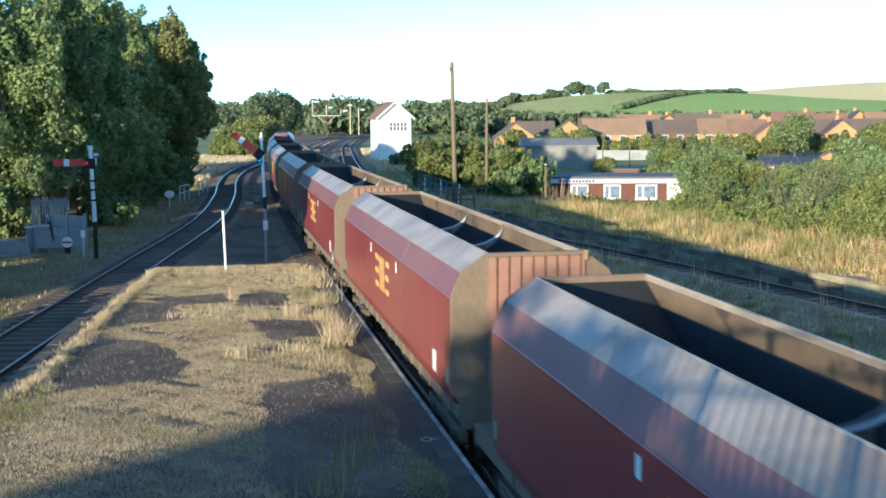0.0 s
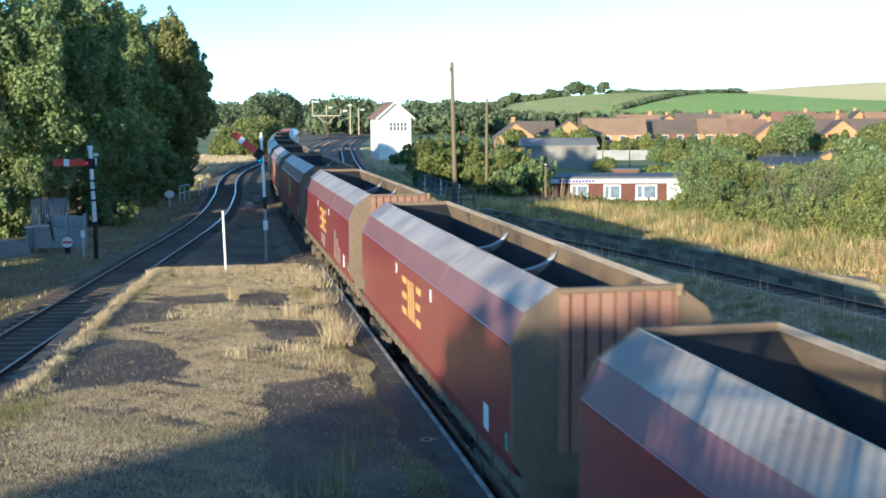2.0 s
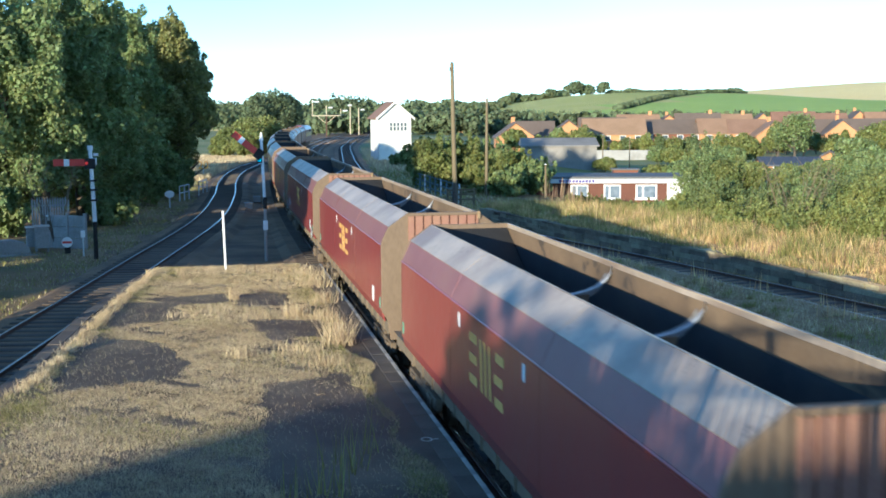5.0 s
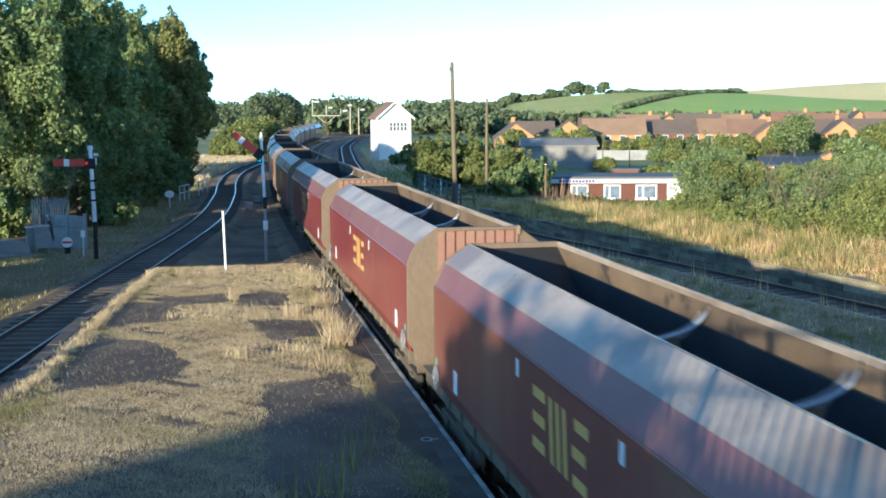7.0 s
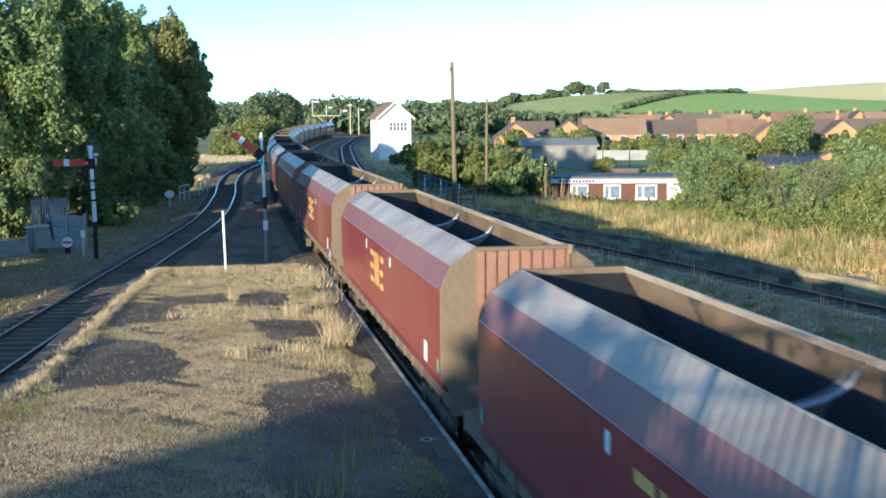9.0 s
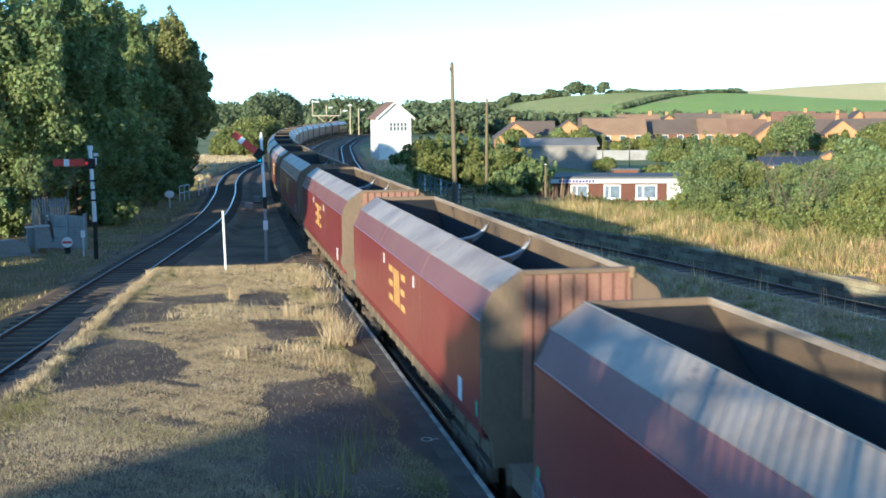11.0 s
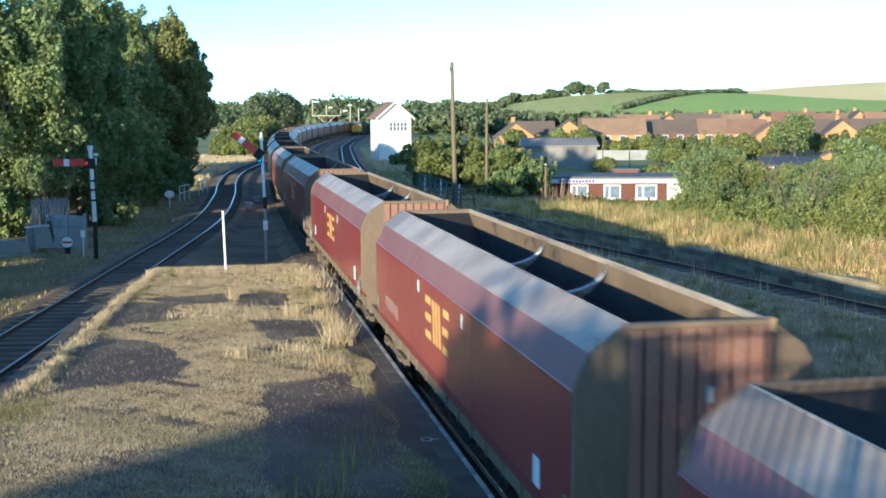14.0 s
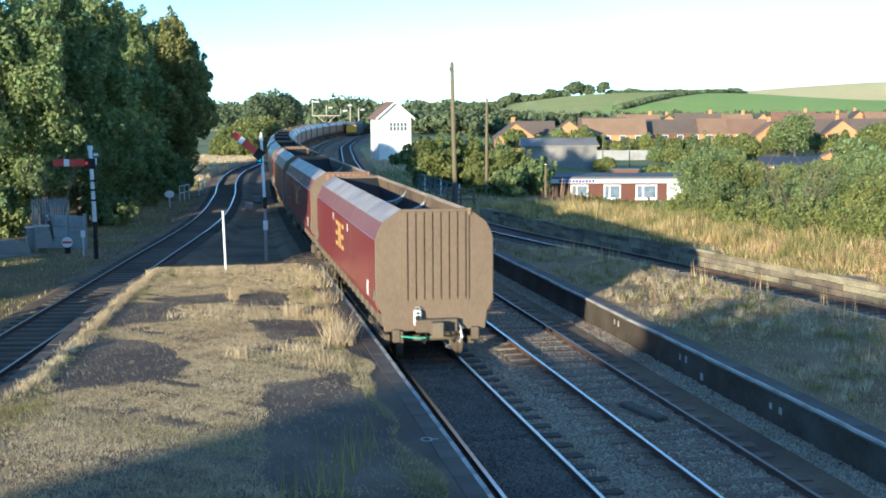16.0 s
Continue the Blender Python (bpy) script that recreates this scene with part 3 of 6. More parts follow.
def crown_lobes(rng, c, rx, ry, rz, n, small=0.42, ragged=0.0):
    """Lobes over a crown; ragged ones push out of its outline and end in thin sprays."""
    core = 0.66 - 0.14 * min(ragged, 1)
    out = [(c[0], c[1], c[2], rx * core, ry * core, rz * 0.72)]
    for _ in range(n):
        d = rng.normal(0, 1, 3)
        d /= np.linalg.norm(d)
        if d[2] < -0.7:
            d[2] *= -0.6
        k = small * (0.6 + 0.7 * rng.random())
        q = 1.0 - k * (0.85 + 0.3 * rng.random()) + ragged * 0.16 * rng.random() ** 2
        p = (c[0] + d[0] * rx * q, c[1] + d[1] * ry * q, c[2] + d[2] * rz * q)
        out.append((*p, rx * k, ry * k, min(rz * k, rx * k * 1.3)))
        if ragged and rng.random() < 0.8:
            e = d + np.array((0, 0, 0.5)) + rng.normal(0, 0.35, 3)
            g = rx * k * (0.8 + 0.5 * rng.random())
            out.append((p[0] + e[0] * g, p[1] + e[1] * g, p[2] + e[2] * g, rx * k * 0.36, ry * k * 0.36, rx * k * 0.5))
    return out


def build_tree(x, y, z, h, r, seed, n=9000, leaf=0.3, trunk_h=0.25, material=None, name="tree", label="unseen leafy tree added to shade the railway", lobes=16, group="trees of the wood", small=0.42, ragged=0.0):
    rng = np.random.default_rng(seed)
    t = thing(name, label, "tree", pose(x, y, z), group)
    mb = MB()
    bend = [(0, 0, -0.3), (rng.normal(0, 0.1), rng.normal(0, 0.1), h * 0.2), (rng.normal(0, 0.25), rng.normal(0, 0.25), h * 0.5), (rng.normal(0, 0.3), rng.normal(0, 0.3), h * 0.85)]
    mb.tube(bend, 0.028 * h, 8, 0.005 * h)
    for i in range(9):
        a, zz = rng.random() * 6.28, h * (trunk_h + 0.5 * rng.random())
        e = r * (0.5 + 0.4 * rng.random())
        mb.tube([(0, 0, zz), (math.cos(a) * e * 0.5, math.sin(a) * e * 0.5, zz + e * 0.25), (math.cos(a) * e, math.sin(a) * e, zz + e * 0.6)], 0.011 * h, 6, 0.003 * h)
    part("trunk", mb, M_bark, t)
    zc = h * (1 + trunk_h) / 2
    L = crown_lobes(rng, (0, 0, zc), r, r, h * (1 - trunk_h) / 2, lobes, small, ragged)
    v, f = cloud(rng, L, n, leaf, 0.5)
    part("crown", raw_mesh("crown", v, f, material or M_leaf), None, t)
    return t


def build_bush(x, y, z, r, h, seed, n=2500, leaf=0.16, material=None, label="dense green bush in rough grass", name="bush"):
    rng = np.random.default_rng(seed)
    t = thing(name, label, "bush", pose(x, y, z), "bushes of the rough ground")
    mb = MB()
    for i in range(6):
        a = rng.random() * 6.28
        mb.tube([(0.1 * math.cos(a), 0.1 * math.sin(a), -0.1), (r * 0.3 * math.cos(a), r * 0.3 * math.sin(a), h * 0.4), (r * 0.6 * math.cos(a), r * 0.6 * math.sin(a), h * 0.75)], 0.035, 5, 0.01)
    part("woody_base", mb, M_bark, t)
    L = crown_lobes(rng, (0, 0, h * 0.42), r, r, h * 0.5, 40, 0.24, 1.0)
    for k in range(26):
        a, q = rng.random() * 6.28, math.sqrt(rng.random()) * r * 0.9
        L.append((q * math.cos(a), q * math.sin(a), h * (0.62 + 0.34 * rng.random()) * (1 - 0.25 * q / r), r * 0.09, r * 0.09, h * (0.08 + 0.12 * rng.random())))
    v, f = cloud(rng, L, n, leaf)
    v[:, 2] = np.maximum(v[:, 2], 0.02)
    part("foliage", raw_mesh("foliage", v, f, material or M_leaf2), None, t)
    return t


def blades(name, pts, hgt, width, material, label, seed, lean=0.35, cat="grass"):
    """Thin upright blades at pts."""
    rng = np.random.default_rng(seed)
    n = len(pts)
    a = rng.random(n) * 6.283
    h = hgt * (0.5 + 0.8 * rng.random(n))
    w = width * (0.6 + 0.8 * rng.random(n))
    la, lm = rng.random(n) * 6.283, lean * rng.random(n) * h
    dx, dy = np.cos(a) * w / 2, np.sin(a) * w / 2
    v = np.empty((n, 3, 3))
    v[:, 0] = np.stack([pts[:, 0] - dx, pts[:, 1] - dy, pts[:, 2] - 0.02], 1)
    v[:, 1] = np.stack([pts[:, 0] + dx, pts[:, 1] + dy, pts[:, 2] - 0.02], 1)
    v[:, 2] = np.stack([pts[:, 0] + np.cos(la) * lm, pts[:, 1] + np.sin(la) * lm, pts[:, 2] + h], 1)
    ob = new(name, raw_mesh(name, v.reshape(-1, 3), np.arange(n * 3).reshape(-1, 3), material))
    return tagged(ob, label, cat, kind="stuff")

# ---------------------------------------------------------------- the coal train
BODY, PITCH = 15.0, 17.8
HALF = 1.42
OUT = [(-1.22, 0.86), (1.22, 0.86), (1.27, 1.28), (HALF, 1.52), (HALF, 3.04), (1.372, 3.20), (1.243, 3.445), (0.815, 3.75), (-0.815, 3.75), (-1.243, 3.445), (-1.372, 3.20), (-HALF, 3.04), (-HALF, 1.52), (-1.27, 1.28)]


def build_bogie(parent, y):
    bg = part("bogie", MB().box(-1.12, y - 1.45, 0.42, -0.98, y + 1.45, 0.66).box(0.98, y - 1.45, 0.42, 1.12, y + 1.45, 0.66).box(-1.1, y - 0.3, 0.35, 1.1, y + 0.3, 0.75)
              .box(-1.17, y - 1.15, 0.3, -0.95, y - 0.75, 0.62).box(-1.17, y + 0.75, 0.3, -0.95, y + 1.15, 0.62).box(0.95, y - 1.15, 0.3, 1.17, y - 0.75, 0.62).box(0.95, y + 0.75, 0.3, 1.17, y + 1.15, 0.62), M_under, parent, bevel=0.02)
    for dy in (-0.95, 0.95):
        mb = MB()
        mb.tube([(-0.95, 0, 0), (0.95, 0, 0)], 0.08, 8)
        for s in (-1, 1):
            mb.tube([(s * 0.69, 0, 0), (s * 0.82, 0, 0)], 0.46, 24)
            mb.tube([(s * 0.66, 0, 0), (s * 0.69, 0, 0)], 0.49, 24)
            mb.tube([(s * 0.82, 0, 0), (s * 0.84, 0, 0)], 0.30, 16)
        part("wheelset", mb, M_under, bg).location = (0, y + dy, 0.46)
    return bg


def build_wagon(m, old=False, tail=False, extra=False):
    """A bogie coal hopper; its origin is under the rear end sheet at rail level, +y is forwards."""
    red = M_redold if old else M_red
    w = thing("coal_wagon", "maroon bogie coal hopper wagon with grey roof edges, dirty brown ends" if not old else "sun-faded dusty maroon bogie coal hopper wagon with brown ends", "railway wagon", m, "coal wagons of the train")
    L = BODY
    for s in (-1, 1):
        side = MB().prism([(s * x, z) for x, z in ((1.36, 1.30), (HALF, 1.52), (HALF, 2.985), (1.428, 3.0), (1.428, 3.03), (HALF - 0.01, 3.045), (1.38, 3.02), (1.385, 1.52), (1.32, 1.30))], 0.05, L - 0.05)
        part("side_sheet", side, red, w)
        part("upper_side_sheet", MB().prism([(s * x, z) for x, z in ((HALF - 0.012, 3.047), (1.228, 3.432), (1.19, 3.41), (1.37, 3.03))], 0.04, L - 0.04), M_haze, w, "dusty maroon upper side sheet, sky sheen put into its colour")
        part("roof_edge", MB().prism([(s * x, z) for x, z in ((1.238, 3.437), (0.81, 3.742), (0.775, 3.742), (0.775, 3.66), (1.20, 3.38))], 0.0, L), M_roof, w, "dusty pale grey steel roof edge", bevel=0.006)
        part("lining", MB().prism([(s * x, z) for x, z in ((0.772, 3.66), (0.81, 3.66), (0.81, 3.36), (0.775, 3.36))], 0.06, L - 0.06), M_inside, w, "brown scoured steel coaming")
        part("worn_lip", MB().box(s * 0.772, 0.02, 3.735, s * 0.812, L - 0.02, 3.7465), M_lip, w, "rust-worn bright lip of the roof edge")
        for ys in (4.9, 10.1):
            part("roof_seam", MB().prism([(s * x, z) for x, z in ((1.24, 3.44), (0.81, 3.747), (0.80, 3.73), (1.22, 3.42))], ys - 0.010, ys + 0.010), M_roof, w)
            part("side_seam", MB().prism([(s * x, z) for x, z in ((HALF, 1.54), (HALF + 0.003, 1.54), (HALF + 0.003, 2.96), (HALF, 2.96))], ys - 0.006, ys + 0.006), red, w)
            part("upper_seam", MB().prism([(s * x, z) for x, z in ((HALF - 0.008, 3.05), (1.234, 3.434), (1.22, 3.42), (1.40, 3.04))], ys - 0.012, ys + 0.012), M_haze, w)
        part("lining", MB().prism([(s * x, z) for x, z in ((0.775, 3.358), (0.81, 3.358), (0.87, 1.9), (0.83, 1.9))], 0.06, L - 0.06), M_lining, w, "coal-black lower steel lining, the rim's shade put into its colour")
        sill = MB().prism([(s * x, z) for x, z in ((1.335, 1.295), (1.27, 1.26), (1.27, 1.0), (1.20, 1.0), (1.20, 1.295))], 0.05, L + 1.6)
        for k in range(15):
            yy = 0.6 + k * 0.98
            sill.box(s * 1.2, yy, 1.0, s * 1.305, yy + 0.05, 1.3)
        part("sole_bar", sill, M_sill, w, "dirt-brown steel sole bar")
    end = MB().prism(OUT, -0.012, 0.06)
    part("end_sheet", end, M_dirt, w, "rear end sheet caked in brown dirt", bevel=0.015)
    sheet = M_dirt if tail else M_endred
    part("end_panel", MB().box(-0.79, -0.02, 1.64, 0.81, -0.006, 3.66), M_groove if tail else M_groove_red, w, "backing of the ribbed end, rib shadows put into its dark colour")
    for k in range(9):
        x0, x1 = max(-0.80, -0.85 + k * 0.2 + 0.012), min(0.82, -0.65 + k * 0.2 - 0.012)
        part("end_rib", MB().prism([(x0, -0.01), (x0 + 0.008, -0.06), (x1 - 0.008, -0.06), (x1, -0.01)], 1.60, 3.683, "z"), sheet, w)
    if not tail:
        part("end_plate", MB().box(0.06, -0.07, 2.86, 0.15, -0.061, 3.04), M_conc, w, "small pale end plate")
    part("end_rail", MB().box(-0.81, -0.075, 3.685, 0.81, 0.05, 3.755), M_dirt, w, bevel=0.01)
    part("end_sheet", MB().prism(OUT, L - 0.06, L + 0.012), M_dirt, w, bevel=0.015)
    part("corner_bracket", MB().box(0.79, -0.085, 3.60, 0.86, 0.03, 3.765), M_bracket, w, "ochre-brown corner bracket", bevel=0.008)
    part("slope_sheet", MB().prism([(L - 0.07, 3.66), (L - 0.07, 3.58), (L - 2.9, 2.2), (L - 2.9, 2.28)], -0.77, 0.77, "x"), M_black, w, "black sloping hopper end sheet")
    floor = MB()
    rng = np.random.default_rng(3)
    nx, ny = 9, 60
    g = np.zeros((ny, nx))
    for j in range(ny):
        for i in range(nx):
            yy = j / (ny - 1) * (L - 0.2)
            g[j, i] = 2.35 + 0.22 * math.cos((yy / L - 0.5) * 9) - 0.10 * abs(i - 4) / 4 + rng.normal(0, 0.025)
    vs = [(-0.755 + i * 1.51 / (nx - 1), 0.1 + j / (ny - 1) * (L - 0.2), g[j, i]) for j in range(ny) for i in range(nx)]
    floor.add(vs, [(j * nx + i, j * nx + i + 1, (j + 1) * nx + i + 1, (j + 1) * nx + i) for j in range(ny - 1) for i in range(nx - 1)])
    part("coal_load", floor, M_coal, w, "black coal low in the hopper", smooth=True)
    for yb in (5.2, 8.6):
        pts = [(0.78 * math.cos(a), yb, 3.68 - 0.42 * math.sin(a)) for a in np.linspace(0, math.pi, 13)]
        br = part("cross_brace", MB().tube(pts, 0.021, 6), M_galv, w, "pale curved steel cross brace", smooth=True)
        arc = [(0.78 * math.cos(a), 3.66 - 0.42 * math.sin(a)) for a in np.linspace(0.25, math.pi - 0.9, 9)]
        low = [(x, z - 0.10 - 0.06 * math.sin(i * 0.39)) for i, (x, z) in enumerate(arc)]
        part("web_plate", MB().prism(arc + low[::-1], yb + 0.20, yb + 0.215), M_webplate, br, "dull grey curved web plate")
        part("gusset", MB().prism([(-0.42, 3.26), (0.42, 3.26), (0.25, 2.5), (-0.25, 2.5)], yb - 0.01, yb + 0.01), M_inside, br)
    part("partition", MB().prism([(L * 0.5 - 0.5, 2.2), (L * 0.5 + 0.5, 2.2), (L * 0.5, 3.0)], -0.75, 0.75, "x"), M_black, w)
    # three plain gold shapes where the owner's mark stands, pale data panels
    for s in (-1, 1):
        def gold(y0, z0, y1, z1, width):
            """One gold bar between two points of the side, in metres along and up."""
            yy = [6.5 + q if s > 0 else 8.68 - q for q in (y0, y1)]
            part("gold_mark", MB().prism([(yy[0] - width / 2, z0), (yy[0] + width / 2, z0), (yy[1] + width / 2, z1), (yy[1] - width / 2, z1)], s * (HALF + 0.001), s * (HALF + 0.005), "x"), M_gold, w)
        for z in (2.02, 2.33, 2.64):
            gold(0.26, z, 0.26, z + 0.13, width=0.50)
        for q in (0.72, 0.98, 1.24):
            gold(q, 2.77, q + 0.10, 2.02, width=0.13)
        for q, z in ((1.86, 2.64), (1.78, 2.33), (1.82, 2.02)):
            gold(q, z, q, z + 0.13, width=0.46)
        for yy, zz, ww, hh in ((9.4, 2.81, 0.12, 0.22), (5.6, 2.81, 0.12, 0.22), (1.4, 1.74, 0.28, 0.36), (13.2, 1.74, 0.28, 0.36))[:4 if extra or old else 3]:
            part("data_panel", MB().box(s * (HALF + 0.001), yy - ww / 2, zz - hh / 2, s * (HALF + 0.006), yy + ww / 2, zz + hh / 2), M_white, w, "white data panel")
        for yy in (0.25, L - 0.22):
            part("green_mark", MB().box(s * (HALF + 0.001), yy - 0.05, 1.58, s * (HALF + 0.005), yy + 0.05, 1.82), M_mint, w)
    # running gear
    part("underframe", MB().box(-0.5, -0.25, 0.85, 0.5, L + 1.9, 1.15).box(-1.2, 0.07, 0.88, 1.2, 0.25, 1.25).box(-1.2, L + 1.35, 0.9, 1.2, L + 1.6, 1.25).box(-1.2, L, 1.22, 1.2, L + 1.6, 1.30), M_under, w, bevel=0.015)
    for yc in (5.0, 7.5, 10.0):
        part("hopper_door", MB().prism([(yc - 1.15, 1.3), (yc + 1.15, 1.3), (yc + 0.45, 0.45), (yc - 0.45, 0.45)], -0.95, 0.95, "x"), M_black, w)
    for yb in (2.1, L - 0.6):
        build_bogie(w, yb)
    cp = part("coupler", MB().box(-0.13, -0.62, 0.86, 0.13, 0.0, 1.12).box(-0.20, -0.75, 0.80, 0.06, -0.52, 1.16).tube([(0.3, -0.02, 1.05), (0.32, -0.3, 0.85), (0.3, -0.4, 0.6), (0.2, -0.3, 0.5)], 0.035, 6), M_sill, w, bevel=0.02)
    part("coupler", MB().box(-0.13, L + 1.6, 0.86, 0.13, L + 2.25, 1.12), M_under, w, bevel=0.02)
    for s in (-1, 1):
        part("buffer_step", MB().box(s * 0.95 - 0.09, -0.16, 0.62, s * 0.95 + 0.09, 0.0, 0.92), M_under, w, bevel=0.02)
    for yy in (0.3, L - 0.35) if extra or old else ():
        ring = MB()
        n = 20
        ring.tube([(-1.455, yy + 0.20 * math.cos(a), 1.5 + 0.20 * math.sin(a)) for a in np.linspace(0, 2 * math.pi, n)], 0.018, 6, caps=False)
        for a in (0, 1.05, 2.09):
            ring.tube([(-1.455, yy + 0.20 * math.cos(a), 1.5 + 0.20 * math.sin(a)), (-1.455, yy - 0.22 * math.cos(a), 1.5 - 0.22 * math.sin(a))], 0.012, 5)
        part("brake_wheel", ring, M_webplate, w, "pale grey handbrake wheel")
    if tail:
        lamp = part("tail_lamp", MB().box(-0.54, -0.22, 1.01, -0.36, -0.07, 1.38), M_white, w, "white portable tail lamp", bevel=0.03)
        part("lens", MB().tube([(-0.45, -0.235, 1.20), (-0.45, -0.22, 1.20)], 0.07, 16), M_black, lamp)
        part("label_bar", MB().box(-0.525, -0.226, 1.03, -0.375, -0.221, 1.12), M_sigred, lamp)
        part("label_bar", MB().box(-0.49, -0.226, 1.29, -0.41, -0.221, 1.34), M_black, lamp)
        part("handle", MB().tube([(-0.51, -0.14, 1.37), (-0.49, -0.14, 1.45), (-0.41, -0.14, 1.45), (-0.39, -0.14, 1.37)], 0.012, 6), M_galv, lamp)
        for hx in (0.42, 0.55, -0.3):
            part("brake_hose", MB().tube([(hx, -0.02, 1.02), (hx + 0.03, -0.2, 0.95), (hx + 0.05, -0.24, 0.7), (hx, -0.16, 0.58)], 0.03, 6), M_galv if hx > 0.5 else M_black, w)
        part("brake_pipe", MB().tube([(-1.0, -0.1, 0.78), (-0.4, -0.14, 0.70), (0.1, -0.12, 0.74)], 0.02, 6), M_mint, w, "pale green end cock bar")
    return w


def build_loco(m):
    lo = thing("locomotive", "maroon diesel freight locomotive with a broad gold band", "locomotive", m)
    prof = [(-1.32, 0.95), (1.32, 0.95), (1.32, 3.1), (1.0, 3.6), (0.45, 3.85), (-0.45, 3.85), (-1.0, 3.6), (-1.32, 3.1)]
    part("body", MB().prism(prof, 1.2, 20.0), M_red, lo, bevel=0.03)
    for a, b in ((0.3, 1.2), (20.0, 20.9)):
        part("cab_front", MB().prism([(x * 0.97, z if z < 3.0 else z - 0.1) for x, z in prof], a, b), M_red, lo, bevel=0.05)
        part("warning_panel", MB().box(-1.2, a - 0.01 if a < 5 else b, 1.0, 1.2, a if a < 5 else b + 0.01, 2.4), M_yellow, lo, "yellow warning panel")
        part("cab_window", MB().box(-1.0, min(a, 20.91) - 0.01 if a < 5 else 20.9, 2.5, 1.0, 0.31 if a < 5 else 20.92, 3.15), M_glass, lo)
    for s in (-1, 1):
        part("gold_band", MB().box(s * 1.321, 1.3, 1.9, s * 1.327, 19.9, 2.6), M_gold, lo)
        part("grille", MB().box(s * 1.321, 12.0, 2.65, s * 1.35, 18.0, 3.05), M_black, lo)
    part("roof_vent", MB().box(-0.6, 6, 3.84, 0.6, 15, 3.92), M_under, lo)
    part("fuel_tank", MB().box(-1.2, 8, 0.4, 1.2, 13, 0.95), M_under, lo, bevel=0.05)
    for y in (4.2, 17.0):
        build_bogie(lo, y)
    return lo


# dusty maroon, greyed by the sky's sheen put into its colour
M_haze = mat("dusty_sky_sheen_maroon", (0.185, 0.078, 0.080), (0.25, 0.12, 0.115), 0.42, 0, 9, 0.8, 0.04, 0.55, stain=(0.27, 0.16, 0.12), stain_amt=0.4, scuff=((0.30, 0.06, 0.06), 2.2, 0.66))
M_lip = mat("rust_worn_lip", (0.42, 0.30, 0.18), (0.66, 0.50, 0.32), 0.5, 0.2, 5, 1.3, 0.1, 0.5, stain=(0.20, 0.11, 0.06), stain_amt=0.8)
# dark backings seen between the end ribs; colour stands for the ribs' shadow lines
M_groove_red = mat("shaded_red_groove", (0.085, 0.042, 0.032), (0.13, 0.066, 0.05), 0.9, 0, 20, 2, 0.1)
M_groove = mat("shaded_groove", (0.035, 0.022, 0.016), (0.06, 0.038, 0.026), 0.9, 0, 20, 2, 0.1)
M_bracket = mat("ochre_brown", (0.23, 0.16, 0.085), (0.32, 0.225, 0.12), 0.8, 0, 20, 2, 0.2)
M_webplate = mat("dull_grey_steel", (0.20, 0.20, 0.20), (0.32, 0.32, 0.32), 0.5, 0.3, 12, 2, 0.05)
M_sill = mat("dirty_sole_bar_steel", (0.13, 0.10, 0.065), (0.20, 0.155, 0.10), 0.85, 0, 20, 2, 0.2)
# lining below the rim's shadow line; that shade is put into the black
M_lining = mat("shaded_coal_lining", (0.03, 0.03, 0.034), (0.065, 0.062, 0.062), 0.6, 0, 12, 1.0, 0.2, 0.4, stain=(0.11, 0.08, 0.055), stain_amt=0.4)
M_scrawl = mat("faded_grey_spray_paint", (0.22, 0.17, 0.14), (0.36, 0.29, 0.25), 0.6, 0, 12, 2, 0.05)
M_mint = mat("pale_green_paint", (0.10, 0.42, 0.28), (0.14, 0.50, 0.33), 0.5, 0, 20, 2, 0.03)
M_lamp = glow("red_lamp", (0.9, 0.05, 0.03), 0.15)
TRAIN = []
COUNT = 20
first = build_wagon(Matrix())
faded = build_wagon(Matrix(), old=True)
last = build_wagon(Matrix(), tail=True)
extra = build_wagon(Matrix(), extra=True)
for k in range(COUNT):
    if k in (0, 1, 3, 7):
        TRAIN.append({0: last, 1: first, 3: extra, 7: faded}[k])
    else:
        TRAIN.append(copy_thing(extra if k in (2, 8, 11, 15) else first, Matrix()))
# pale scrawls, unreadable, low on the sides of two wagons
SCRAWLS = ((13, ((8.0, 1.55, 0.35, 0.35), (7.5, 1.45, 0.3, 0.45), (7.05, 1.5, 0.35, 0.4), (3.6, 1.5, 0.5, 0.9), (2.95, 1.5, 0.4, 0.7), (2.4, 1.5, 0.35, 0.5))),
           (1, ((11.9, 1.72, 0.35, 0.28), (12.35, 1.76, 0.35, 0.26), (12.8, 1.74, 0.35, 0.28), (13.25, 1.77, 0.3, 0.24))))
for number, strokes in SCRAWLS:
    for y0, z0, ln, hh in strokes:
        for q in range(3):
            part("faded_scrawl", MB().box(-HALF - 0.005, y0 + q * ln / 3, z0 + 0.05 * (q % 2), -HALF - 0.001, y0 + q * ln / 3 + ln * 0.16, z0 + hh), M_scrawl, TRAIN[number])
ENGINE = build_loco(Matrix())


